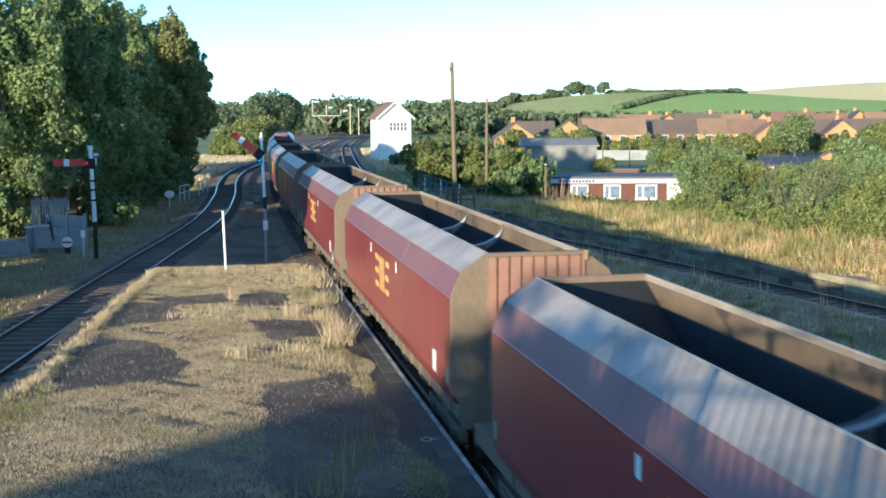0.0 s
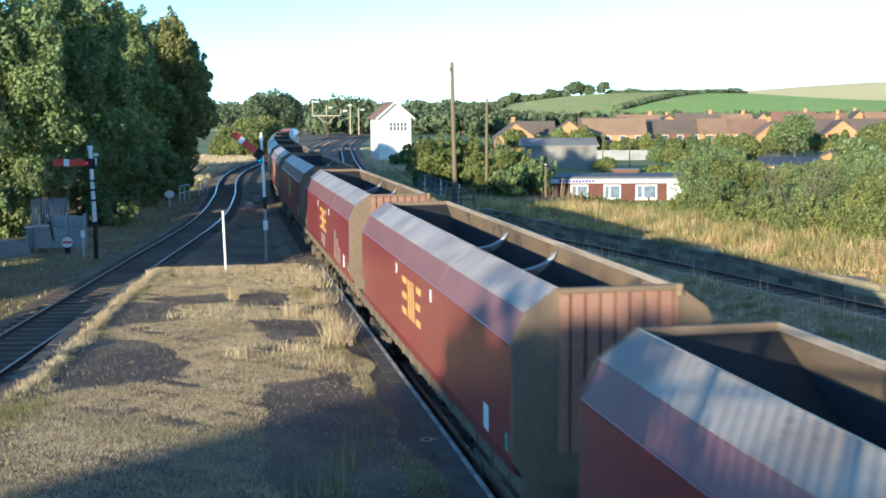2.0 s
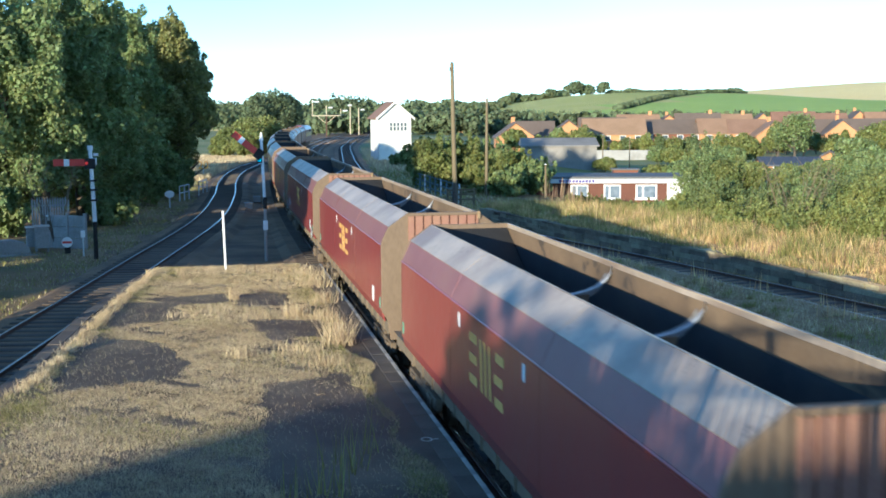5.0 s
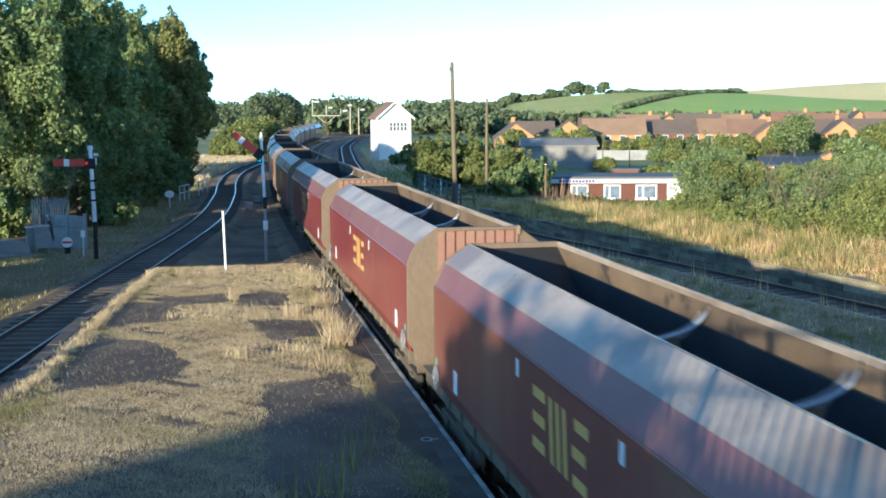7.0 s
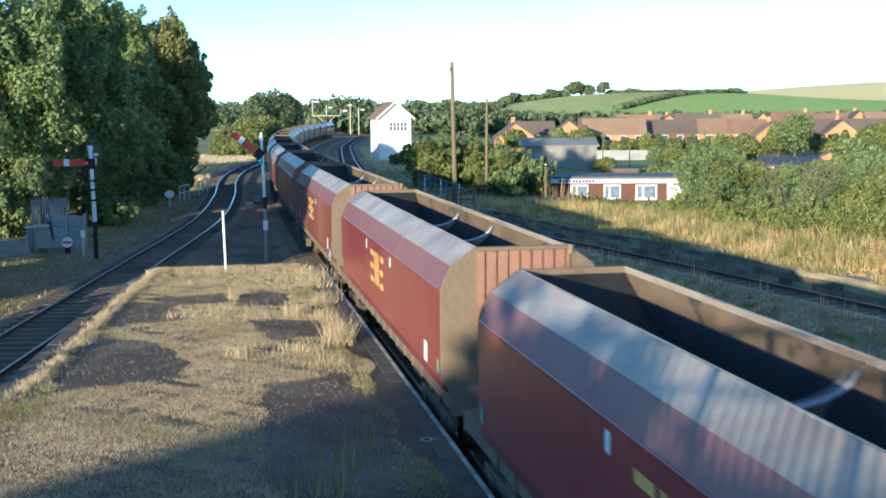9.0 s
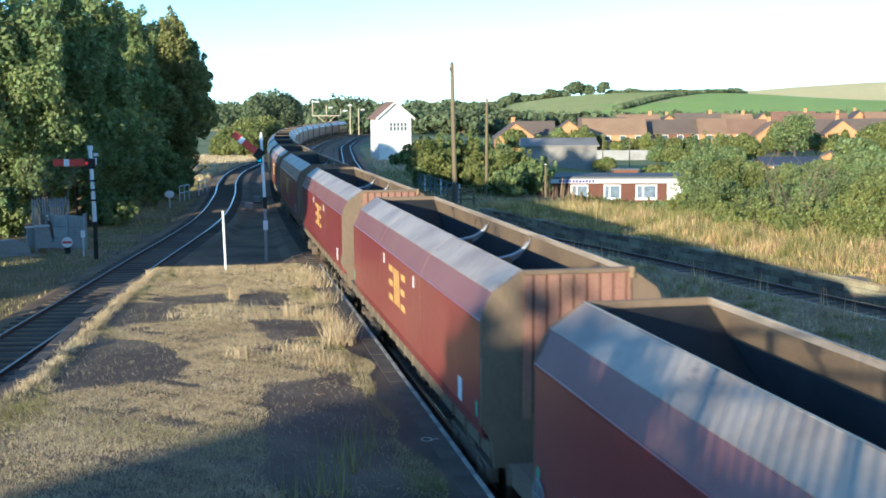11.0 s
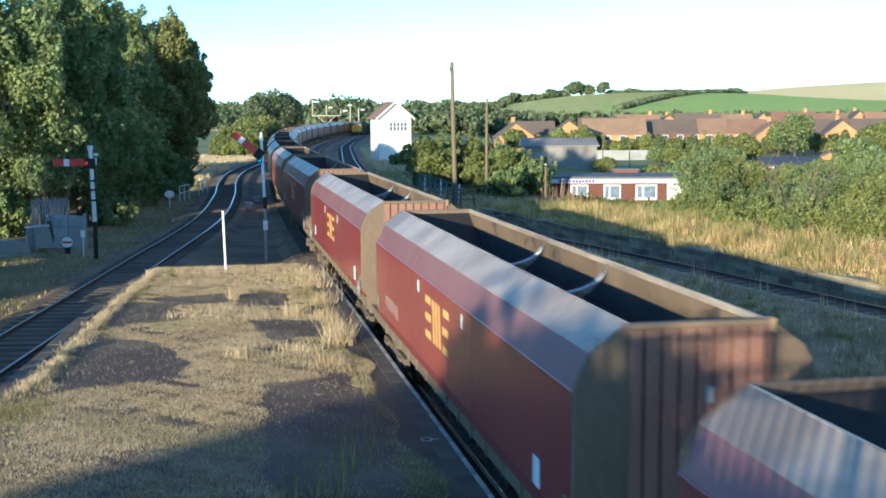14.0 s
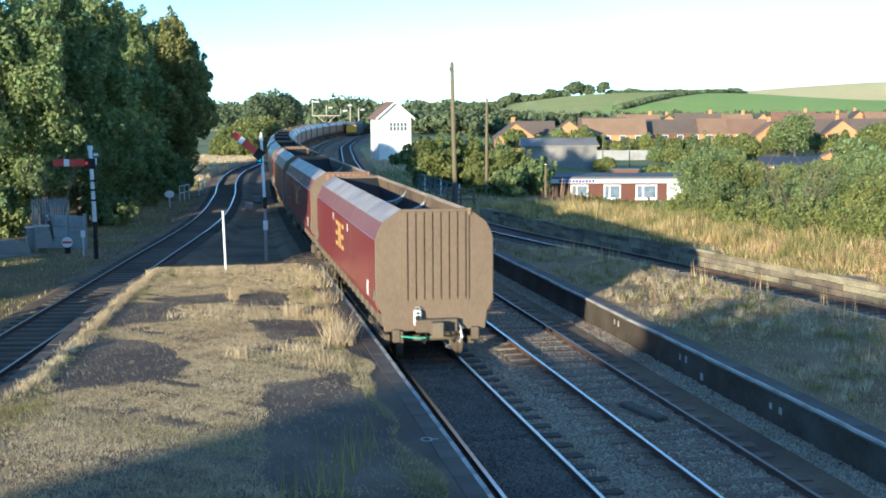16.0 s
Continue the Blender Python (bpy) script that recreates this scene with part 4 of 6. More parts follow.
def build_unit(m):
    """The oncoming train far down the second line, yellow end towards the camera (-y)."""
    u = thing("diesel_unit", "distant dark diesel train with a bright yellow front", "train", m)
    prof = [(-1.35, 0.9), (1.35, 0.9), (1.38, 2.2), (1.25, 3.3), (0.7, 3.75), (-0.7, 3.75), (-1.25, 3.3), (-1.38, 2.2)]
    part("body", MB().prism(prof, 0.6, 22.0), M_slate, u, bevel=0.03)
    part("front", MB().prism([(x, min(z, 2.75)) for x, z in prof[:4]] + [(-1.25, 2.75), (-1.38, 2.2)], 0.0, 0.6), M_yellow, u, "bright yellow warning panel")
    part("windscreen", MB().box(-1.1, 0.3, 2.75, 1.1, 0.6, 3.45), M_glass, u)
    part("skirt", MB().box(-1.2, 0.1, 0.4, 1.2, 21.5, 0.9), M_under, u)
    for y in (3.5, 18.5):
        build_bogie(u, y)
    return u


UNIT = build_unit(Matrix())


EASE = ([0.0, 1.0, 3.0, 3.5, 4.0, 4.5, 6.5, 8.0, 9.2, 11.5, 14.0, 15.0, 16.0], [-0.20, 0.0, 0.02, 0.20, -0.48, -0.46, -0.34, -0.35, -0.35, -0.05, -0.05, -0.12, 0.02])


def run(t):
    """Metres that the tail's rear end has reached along the track at t; the driver eases off a little half way."""
    return 18.25 - 249.2 + 15.7065 * t + 0.02501 * t * t + float(np.interp(t, *EASE))


def motions():
    times = [0.5 * k for k in range(33)]
    for k, wagon in enumerate(TRAIN):
        rows = []
        for t in times:
            s = run(t) + k * PITCH
            p, q = on_main(s + 1.5)[0], on_main(s + 14.5)[0]
            a = -math.degrees(math.atan2(q.x - p.x, q.y - p.y))
            o = on_main(s)[0]
            rows.append((t, pose(o.x, o.y, 0, 0, 0, a)))
        walk(wagon, rows)
    rows = []
    for t in times:
        s = run(t) + COUNT * PITCH - 0.4
        p, q = on_main(s + 4)[0], on_main(s + 17)[0]
        o = on_main(s)[0]
        rows.append((t, pose(o.x, o.y, 0, 0, 0, -math.degrees(math.atan2(q.x - p.x, q.y - p.y)))))
    walk(ENGINE, rows)
    rows = []
    for t in times:
        s = 312 + 7.0 * (16 - t)
        o, q = on_main(s, 3.32)[0], on_main(s + 18, 3.32)[0]
        rows.append((t, pose(o.x, o.y, 0, 0, 0, -math.degrees(math.atan2(q.x - o.x, q.y - o.y)))))
    walk(UNIT, rows)
    # wheels roll without slipping: one turn every 2.89 m
    roll = []
    for k in range(481):
        t = k / 30
        roll.append((t, run(t) - run(0)))
    for wagon in TRAIN:
        for w in wagon.children_recursive:
            if w.name.startswith("wheelset"):
                c = w.location.copy()
                walk(w, [(t, pose(c.x, c.y, c.z, -math.degrees(s / 0.46) % 360)) for t, s in roll])

# ---------------------------------------------------------------- tracks, platforms
build_platforms()

def at(px, Y):
    """x at the depth Y on the line of sight number px across the view."""
    return Y * math.tan(YAW + math.atan((px - 784) / FOCAL))


def top_z(py, Y, px=784):
    """Height of a thing at the depth Y whose top shows at py."""
    return 5.994 + (201.5 - 0.0047 * (px - 400) - py) / FOCAL * Y * 1.02


# ---------------------------------------------------------------- trees by the branch line
WOOD = [(4, 66, 3.8, 0), (78, 70, 3.9, 6), (146, 72, 3.3, -4), (198, 84, 3.5, 12), (316, 96, 3.0, 40), (288, 102, 2.9, 60), (240, 92, 2.6, 70)]
for i, (px, Y, r, top) in enumerate(WOOD):
    build_tree(at(px, Y), Y, -0.4, top_z(top, Y, px) + 0.4, r, 20 + i, 52000, 0.13, 0.04, M_golden if i in (4, 5) else M_leaf, lobes=62, small=0.26, ragged=1.3, label="tall olive-green leafy tree at the end of the railway wood" if i in (4, 5) else "tall dark leafy tree at the edge of the railway wood")
for i, (px, Y, r, top) in enumerate([(-22, 64, 2.0, 300), (-10, 70, 2.6, 240), (70, 78, 2.6, 235), (130, 80, 2.4, 255), (190, 70, 1.5, 335), (185, 80, 2.6, 240), (235, 84, 2.2, 262), (270, 90, 2.4, 250), (306, 94, 1.6, 268)]):
    z = -0.4
    build_bush(at(px, Y), Y, z, r, top_z(top, Y, px) - z, 80 + i, 12000, 0.12, M_leaf, "dark undergrowth bush below the railway trees")
# unseen trees, added past the view and behind the wood to shade the line
for i, (x, y, h, r) in enumerate([(-12.0, 36, 9.0, 3.4), (-12.6, 42, 9.0, 3.4), (-13.0, 47.5, 8.6, 3.3)]):
    build_tree(x, y, -0.4, h, r, 60 + i, 15000, 0.4, 0.06, lobes=30, small=0.35)
build_tree(-11.8, 30.2, -0.4, 8.8, 2.6, 68, 9000, 0.35, 0.5, label="unseen high-crowned tree added to shade the train")
build_tree(-19.5, 31, -0.4, 7.0, 3.4, 69, 6000, 0.4, 0.06)
build_tree(-18.2, 46.2, -0.4, 5.6, 3.2, 70, 14000, 0.35, 0.02, lobes=30, small=0.35)
for i, (x, y) in enumerate([(-13.0, 106), (-13.5, 119)]):
    build_tree(x, y, -0.4, 10.5, 4.4, 90 + i, 12000, 0.45, 0.06, lobes=30, small=0.35)
# unseen house and tree, added behind the camera to shade platform and train
st = thing("station_building", "unseen plain brick house with a slate roof, added to cast shade", "building", pose(-24.5, -25, 0))
part("wall", MB().box(-7.5, -4, -0.5, 7.5, 4, 7.0), M_brick, st)
part("roof", MB().prism([(-4.4, 7.0), (4.4, 7.0), (0, 9.2)], -7.9, 7.9, "x"), M_slate, st)
build_tree(-16.5, -13, -0.4, 9.2, 3.6, 75, 2400, 0.4, 0.3, label="unseen sparse tree added to dapple the train with shade")

def build_footbridge():
    """The footbridge that carries the camera; its balusters streak the passing roofs with shade."""
    fb = thing("footbridge", "steel station footbridge with close upright balusters", "footbridge", pose(0, 0, 0))
    part("deck", MB().box(-5.2, -1.75, 4.32, 17.0, 0.45, 4.44), M_conc, fb, "grey concrete deck")
    for y in (-1.80, 0.50):
        part("girder", MB().box(-5.2, y - 0.05, 4.05, 17.0, y + 0.05, 4.50), M_blue, fb)
        part("handrail", MB().tube([(-5.2, y, 5.56), (17.0, y, 5.56)], 0.035, 8), M_blue, fb)
        bal = MB().box(-0.012, -0.012, 4.5, 0.012, 0.012, 5.56).mesh("baluster", M_blue)
        for k in range(150):
            part("baluster", bal, None, fb).location = (-5.1 + k * 0.148, y, 0)
        for k in range(9):
            part("stanchion", MB().box(-5.2 + k * 2.7, y - 0.04, 4.5, -5.12 + k * 2.7, y + 0.04, 5.6), M_blue, fb)
    for x in (-4.6, 1.6, 12.5):
        for y in (-1.6, 0.3):
            part("column", MB().box(x - 0.12, y - 0.12, -0.4, x + 0.12, y + 0.12, 4.05), M_blue, fb, bevel=0.01)


build_footbridge()
# an unseen low hedge beside the station, added to shade the branch track
for i in range(9):
    build_bush(-12.6 + 0.16 * i + (i % 2) * 0.3, 4.0 + i * 2.9, -0.4, 1.75, 2.0 + 0.25 * (i % 3), 620 + i, 5000, 0.14, M_leaf, "low unseen hedge bush added to shade the branch line")

# ---------------------------------------------------------------- bushes and rough ground to the right
BUSHES = [(1255, 72, 2.10, 232), (1298, 70, 1.93, 262), (1400, 72, 2.44, 290), (1455, 66, 2.35, 286), (1512, 68, 2.44, 282), (1560, 64, 2.44, 290), (1620, 66, 2.52, 280),
          (1375, 60, 1.93, 322), (1440, 56, 1.93, 318), (1500, 56, 2.02, 320), (1552, 54, 2.02, 316), (1272, 63, 1.76, 312), (1240, 68, 1.51, 325), (1610, 52, 2.02, 320),
          (1480, 80, 2.69, 285), (1420, 84, 2.52, 282), (1550, 82, 2.86, 280)]
for i, (px, Y, r, top) in enumerate(BUSHES):
    x = at(px, Y)
    z = float(height(x, Y)) - 0.1
    build_bush(x, Y, z, r, max(1.2, (top_z(top, Y, px) - z) * 0.94), 100 + i, 19000, 0.068, (M_leaf, M_leaf2, M_leaf4, M_leaf5)[i % 4])
LOW = [(1210, 66, 1.2, 345), (1250, 60, 1.3, 350), (1290, 57, 1.2, 362), (1340, 55, 1.3, 365), (1385, 53, 1.3, 372), (1430, 51, 1.4, 372), (1475, 50, 1.4, 375), (1520, 49, 1.3, 378), (1560, 48, 1.4, 375), (1405, 47, 0.8, 405), (1300, 52, 0.8, 390)]
for i, (px, Y, r, top) in enumerate(LOW):
    x = at(px, Y)
    z = float(height(x, Y)) - 0.1
    build_bush(x, Y, z, r, max(0.7, top_z(top, Y, px) - z), 170 + i, 5000, 0.06, (M_leaf4, M_leaf2)[i % 2], "low bramble bush in the dry verge grass")
for i, (px, Y, r, top) in enumerate([(770, 96, 1.9, 235), (800, 100, 2.2, 240), (835, 98, 2.2, 238), (875, 97, 2.0, 245), (905, 92, 1.9, 262), (940, 90, 1.7, 282), (855, 90, 1.8, 290), (895, 86, 1.4, 300), (745, 120, 1.8, 250), (712, 135, 1.4, 268), (760, 112, 2.0, 262)]):
    x = at(px, Y)
    z = float(height(x, Y)) - 0.1
    build_bush(x, Y, z, r, max(1.0, top_z(top, Y, px) - z), 140 + i, 9000, 0.13, M_leaf if i % 2 else M_leaf2, "dark green lineside bush beside a pole")

for i, (px, Y, r, top) in enumerate([(1040, 86, 0.8, 366), (1066, 86, 0.7, 368), (1092, 85, 0.8, 365), (1112, 85, 0.7, 367), (1140, 84, 0.9, 362), (1166, 83, 0.9, 360), (1150, 78, 0.9, 372), (1188, 76, 1.1, 358), (1015, 84, 0.7, 362)]):
    x = at(px, Y)
    z = float(height(x, Y)) - 0.1
    build_bush(x, Y, z, r, max(0.7, top_z(top, Y, px) - z), 400 + i, 3500, 0.08, (M_leaf2, M_leaf)[i % 2], "low green weeds and brambles before the brick hut")

# ---------------------------------------------------------------- buildings
def build_signal_box():
    sb = thing("signal_box", "white timber signal box with a brown gabled roof", "signal box", pose(23.9, 152, -0.3, 0, 0, 2))
    W, D, E, R = 2.15, 6.5, 5.7, 7.5
    part("wall", MB().prism([(-W, 0), (W, 0), (W, E), (0, R), (-W, E)], 0, D), M_cream, sb, "white-painted boarded wall")
    part("roof", MB().prism([(-W - 0.4, E - 0.22), (0, R + 0.12), (W + 0.4, E - 0.22), (W + 0.4, E - 0.08), (0, R + 0.30), (-W - 0.4, E - 0.08)], -0.35, D + 0.35), M_tile, sb)
    for s in (-1, 1):
        part("barge_board", MB().prism([(s * (W + 0.45), E - 0.40), (0, R + 0.04), (0, R + 0.32), (s * (W + 0.45), E - 0.08)], -0.42, -0.35), M_cream, sb)
    for k in range(5):
        x = -0.75 + k * 0.48
        wd = part("window", MB().box(x, -0.05, 3.9, x + 0.43, -0.002, 5.1), M_cream, sb)
        part("pane", MB().box(x + 0.06, -0.06, 4.55, x + 0.37, -0.051, 5.02), M_glass, wd)
        part("pane", MB().box(x + 0.06, -0.06, 3.97, x + 0.37, -0.051, 4.48), M_glass, wd)
    for k in range(12):
        part("board_joint", MB().box(-W, -0.012, 0.3 + k * 0.28, W, -0.001, 0.5 + k * 0.28), M_cream, sb)
    part("finial", MB().box(-0.06, -0.42, R + 0.2, 0.06, -0.3, R + 0.8), M_cream, sb)


build_signal_box()


M_hutbrick = mat("dark_red_brick", (0.10, 0.044, 0.03), (0.165, 0.07, 0.045), 0.9, 0, 12, 0.5, 0.3)


def build_hut():
    hb = thing("brick_hut", "long low red brick office with white fascia and windows", "building", pose(32.4, 91.5, -2.36, 0, 0, -14))
    W = 6.3
    part("wall", MB().box(-W, 0, -0.6, W - 1.7, 6, 2.6), M_hutbrick, hb, "red brick wall")
    part("wall", MB().box(W - 1.7, -0.02, -0.6, W, 6, 2.6), M_cream, hb, "cream rendered end wall")
    part("fascia", MB().box(-W - 0.25, -0.35, 2.52, W + 0.25, -0.2, 2.86), M_white, hb, "white fascia board")
    part("roof", MB().box(-W - 0.3, -0.3, 2.84, W + 0.3, 6.3, 3.05), M_felt, hb, "grey felt flat roof", bevel=0.03)
    for k in range(11):
        part("board_bar", MB().box(-4.3 + k * 0.27, -0.36, 2.57, -4.08 + k * 0.27, -0.351, 2.81), M_sign, hb)
    for x, ww in ((-2.6, 1.45), (0.1, 1.4), (2.9, 1.75)):
        wd = part("window", MB().box(x - ww / 2, -0.08, 1.2, x + ww / 2, -0.01, 2.38), M_white, hb, "white-framed window")
        for u0, u1 in ((0.08, 0.30), (0.38, 0.93)):
            part("pane", MB().box(x + (u0 - 0.5) * ww, -0.09, 1.31, x + (u1 - 0.5) * ww, -0.081, 2.27), M_pane, wd)
        part("sill", MB().box(x - ww / 2 - 0.06, -0.16, 1.12, x + ww / 2 + 0.06, -0.01, 1.2), M_white, wd)


M_pane = mat("hut_window_glass", (0.12, 0.15, 0.19), (0.22, 0.26, 0.31), 0.12, 0, 3, 1.5, 0, 0.7)
build_hut()
sh = thing("old_shed", "grey weathered sheet-clad shed", "shed", pose(43.5, 142, -2.4, 0, 0, -12))
part("wall", MB().box(-4.6, 0, 0, 4.6, 8, 4.1), M_shed, sh)
part("roof", MB().prism([(-0.3, 4.05), (8.3, 4.05), (8.3, 4.2), (4.0, 5.1), (-0.3, 4.2)], -4.9, 4.9, "x"), M_shed, sh)


def build_house(x, y, rot, ln, dp, eave, ridge, wall, roof, base=-3.6, label="brick house with a brown tiled roof", chim=True):
    h = thing("house", label, "house", pose(x, y, base, 0, 0, rot), "houses of the estate")
    part("wall", MB().prism([(-dp / 2, 0), (dp / 2, 0), (dp / 2, eave), (0, ridge - 0.1), (-dp / 2, eave)], -ln / 2, ln / 2, "x"), wall, h)
    k = (ridge - eave) / (dp / 2)
    e = dp / 2 + 0.4
    part("roof", MB().prism([(-e, eave - 0.4 * k), (0, ridge), (e, eave - 0.4 * k), (e, eave - 0.4 * k + 0.2), (0, ridge + 0.2), (-e, eave - 0.4 * k + 0.2)], -ln / 2 - 0.3, ln / 2 + 0.3, "x"), roof, h)
    if chim:
        part("chimney", MB().box(ln * 0.25, -0.35, ridge - 0.5, ln * 0.25 + 0.9, 0.35, ridge + 1.1), M_orange, h, bevel=0.03)
    n = max(1, int(ln / 3.2))
    for i in range(n):
        xx = -ln / 2 + (i + 0.5) * ln / n
        for zz in ((0.9, 2.1), (eave - 1.5, eave - 0.4)) if eave > 4 else ((0.9, 2.1),):
            wd = part("window", MB().box(xx - 0.65, -dp / 2 - 0.05, zz[0], xx + 0.65, -dp / 2 + 0.02, zz[1]), M_white, h)
            part("pane", MB().box(xx - 0.55, -dp / 2 - 0.06, zz[0] + 0.1, xx + 0.55, -dp / 2 - 0.051, zz[1] - 0.1), M_glass, wd)
    return h


HOUSES = [(910, 215, 80, 9, 7, 5.0, 7.9, M_orange, M_tilegrey), (945, 235, -12, 8, 7, 5.0, 7.9, M_brick, M_tilegrey), (1005, 225, 75, 9, 7.5, 5.0, 8.2, M_orange, M_tilegrey),
          (1085, 240, -14, 13, 8, 5.0, 8.3, M_orange, M_tile), (1185, 242, -14, 13, 8, 5.0, 8.0, M_brick, M_tilegrey), (1265, 238, -14, 8, 8, 5.0, 8.2, M_orange, M_tile),
          (1318, 236, -16, 8, 8, 5.0, 8.0, M_orange, M_tile), (1362, 226, 72, 9, 7, 4.6, 7.6, M_orange, M_tile), (1462, 232, -18, 7, 8, 4.8, 7.9, M_orange, M_tilegrey),
          (1482, 226, 70, 9, 7, 4.8, 7.9, M_orange, M_tilegrey), (1525, 236, -20, 10, 8, 4.8, 8.0, M_orange, M_tilegrey), (1065, 290, -14, 12, 8, 5.2, 8.3, M_orange, M_tilegrey),
          (1128, 300, -10, 11, 9, 5.2, 9.0, M_brick, M_tile), (1180, 306, 74, 9, 9, 5.2, 8.8, M_orange, M_tile), (1232, 302, -16, 12, 9, 5.2, 9.3, M_brick, M_tilegrey), (1292, 310, -12, 11, 9, 5.2, 9.0, M_orange, M_tile),
          (1345, 300, 70, 9, 8, 5.2, 9.2, M_orange, M_tilegrey), (1400, 312, -18, 12, 9, 5.2, 9.6, M_brick, M_tile), (1458, 304, -14, 11, 9, 5.2, 9.1, M_orange, M_tile), (1512, 310, 72, 9, 9, 5.2, 9.7, M_orange, M_tilegrey),
          (1565, 302, -18, 12, 9, 5.2, 9.4, M_brick, M_tile), (1622, 300, -18, 12, 9, 5.2, 9.6, M_orange, M_tile),
          (1395, 150, -18, 8, 7, 2.2, 3.4, M_orange, M_slate), (1468, 158, 60, 6, 5, 2.2, 3.9, M_orange, M_tilegrey), (820, 420, -10, 26, 10, 4.5, 6.5, M_orange, M_shed)]
for px, Y, rot, ln, dp, ev, rg, wm, rm in HOUSES:
    build_house(at(px, Y), Y, rot, ln, dp, ev, rg - 0.3, wm, rm, chim=ln > 8.5 and px % 2 == 0)


# ---------------------------------------------------------------- poles and signals
def simple_pole(name, x, y, z, h, r, lean, label, group=""):
    p = thing(name, label, "pole", pose(x, y, z), group)
    part("post", MB().tube([(0, 0, -0.3), (lean * 0.5, 0, h * 0.5), (lean, 0, h)], r, 10, r * 0.72), M_pole, p, smooth=False)
    part("cap", MB().tube([(lean, 0, h), (lean, 0, h + 0.12)], r * 0.8, 8, 0.02), M_under, p)
    return p


tall = simple_pole("telegraph_pole", 15.9, 75.6, -0.3, 9.5, 0.17, -0.2, "bare weathered timber telegraph pole with darker foot")
part("tarred_foot", MB().tube([(0, 0, -0.3), (-0.035, 0, 1.65)], 0.178, 10, 0.172), M_bark, tall)
part("notch_plate", MB().box(-0.36, -0.15, 9.0, -0.28, 0.05, 9.25), M_under, tall)
slim = simple_pole("telegraph_pole", 20.5, 86, -0.4, 7.4, 0.13, 0.05, "thin grey weathered telegraph pole")
slim.children[0].data.materials[0] = M_conc

# ---------------------------------------------------------------- garden and far trees
def garden_trees():
    rows = [(1405, 190, 4.2, 195), (1375, 200, 2.6, 215), (1030, 200, 2.6, 220), (990, 210, 2, 225), (910, 195, 2.4, 228), (1320, 170, 3, 236), (1290, 160, 2.6, 259), (1240, 165, 2.6, 262), (1195, 170, 2.4, 260),
            (1165, 175, 2.0, 258), (1070, 140, 1.6, 296), (1170, 130, 2.4, 294), (1215, 125, 2.4, 286), (1260, 130, 2.4, 279), (1330, 125, 2.4, 290), (1510, 150, 3.4, 240), (1550, 160, 3.6, 215), (1580, 150, 3.4, 205),
            (1490, 120, 2.6, 280), (1450, 115, 2.2, 290), (1400, 112, 2.0, 294), (1545, 118, 3, 262), (955, 175, 2, 250)]
    for i, (px, Y, r, top) in enumerate(rows):
        x = at(px, Y)
        z = float(height(x, Y)) - 0.1
        h = max(2.0, top_z(top, Y, px) - z)
        build_tree(x, Y, z, h, r, 200 + i, 5500, 0.2, 0.05, M_leaf2 if i % 3 else M_leaf, "tree", "green garden tree among the houses", 26, "garden trees", 0.34, 0.0)
    rg = np.random.default_rng(77)
    for i, px in enumerate(range(935, 1570, 21)):
        Y = 200 + 12 * rg.random()
        x = at(px + rg.normal(0, 5), Y)
        z = float(height(x, Y)) - 0.1
        build_tree(x, Y, z, max(1.6, top_z(238 + rg.normal(0, 5), Y, px) - z), 1.2 + 0.8 * rg.random(), 300 + i, 2200, 0.17, 0.03, (M_leaf2, M_leaf4, M_leaf5)[i % 3], "tree", "small garden tree before the houses", 8, "garden trees")
    for i, (px, Y, r, top) in enumerate([(483, 260, 5.6, 155), (458, 255, 4.0, 170), (510, 262, 4.4, 166), (440, 190, 3.0, 205), (410, 185, 2.4, 222), (475, 200, 3.2, 205), (432, 165, 1.8, 232), (395, 170, 2.0, 238), (455, 172, 2.2, 226)]):
        x = at(px, Y)
        h = max(2.0, top_z(top, Y, px) + 0.4)
        build_tree(x, Y, -0.4, h, r, 260 + i, 9000, 0.3 if i < 3 else 0.2, 0.04, M_leaf3 if i < 3 else M_leaf2, "tree", "broad tree beyond the junction", 22, "trees beyond the junction")


garden_trees()


def woods(name, spec, label, seed, leaf, per):
    """Joined far woodland: (across, depth, radius, top) for each crown."""
    rng = np.random.default_rng(seed)
    V, F, n0 = [], [], 0
    for px, Y, r, top in spec:
        x = at(px, Y)
        z = float(height(x, Y)) - 0.5
        h = max(2.5, top_z(top, Y, px) - z)
        v, f = cloud(rng, crown_lobes(rng, (x, Y, z + h * 0.5), r, r, h * 0.5, 9), per, leaf, 0.6)
        V.append(v)
        F.append(f + n0)
        n0 += len(v)
    ob = new(name, raw_mesh(name, np.concatenate(V), np.concatenate(F), M_leaf3))
    tagged(ob, label, "woodland", kind="stuff")


rng0 = np.random.default_rng(42)
far = []
for px in range(340, 800, 11):
    far.append((px + rng0.normal(0, 3), 430 + rng0.random() * 160, 6 + 3 * rng0.random(), float(np.interp(px, [340, 400, 450, 530, 560, 600, 640, 690, 740, 800], [185, 178, 182, 182, 176, 166, 172, 182, 176, 182])) + rng0.normal(0, 2.5)))
for px in range(560, 920, 12):
    far.append((px, 330 + rng0.random() * 60, 4.5 + 2 * rng0.random(), 196 + rng0.normal(0, 3)))
woods("far_wood", far, "dark band of distant woodland on the horizon", 7, 0.8, 620)
hill = []
for px in range(740, 900, 8):
    hill.append((px + rng0.normal(0, 2), 640 + rng0.random() * 250, 6 + 3 * rng0.random(), float(np.interp(px, [740, 800, 860, 900], [180, 180, 181, 174])) + rng0.normal(0, 3)))
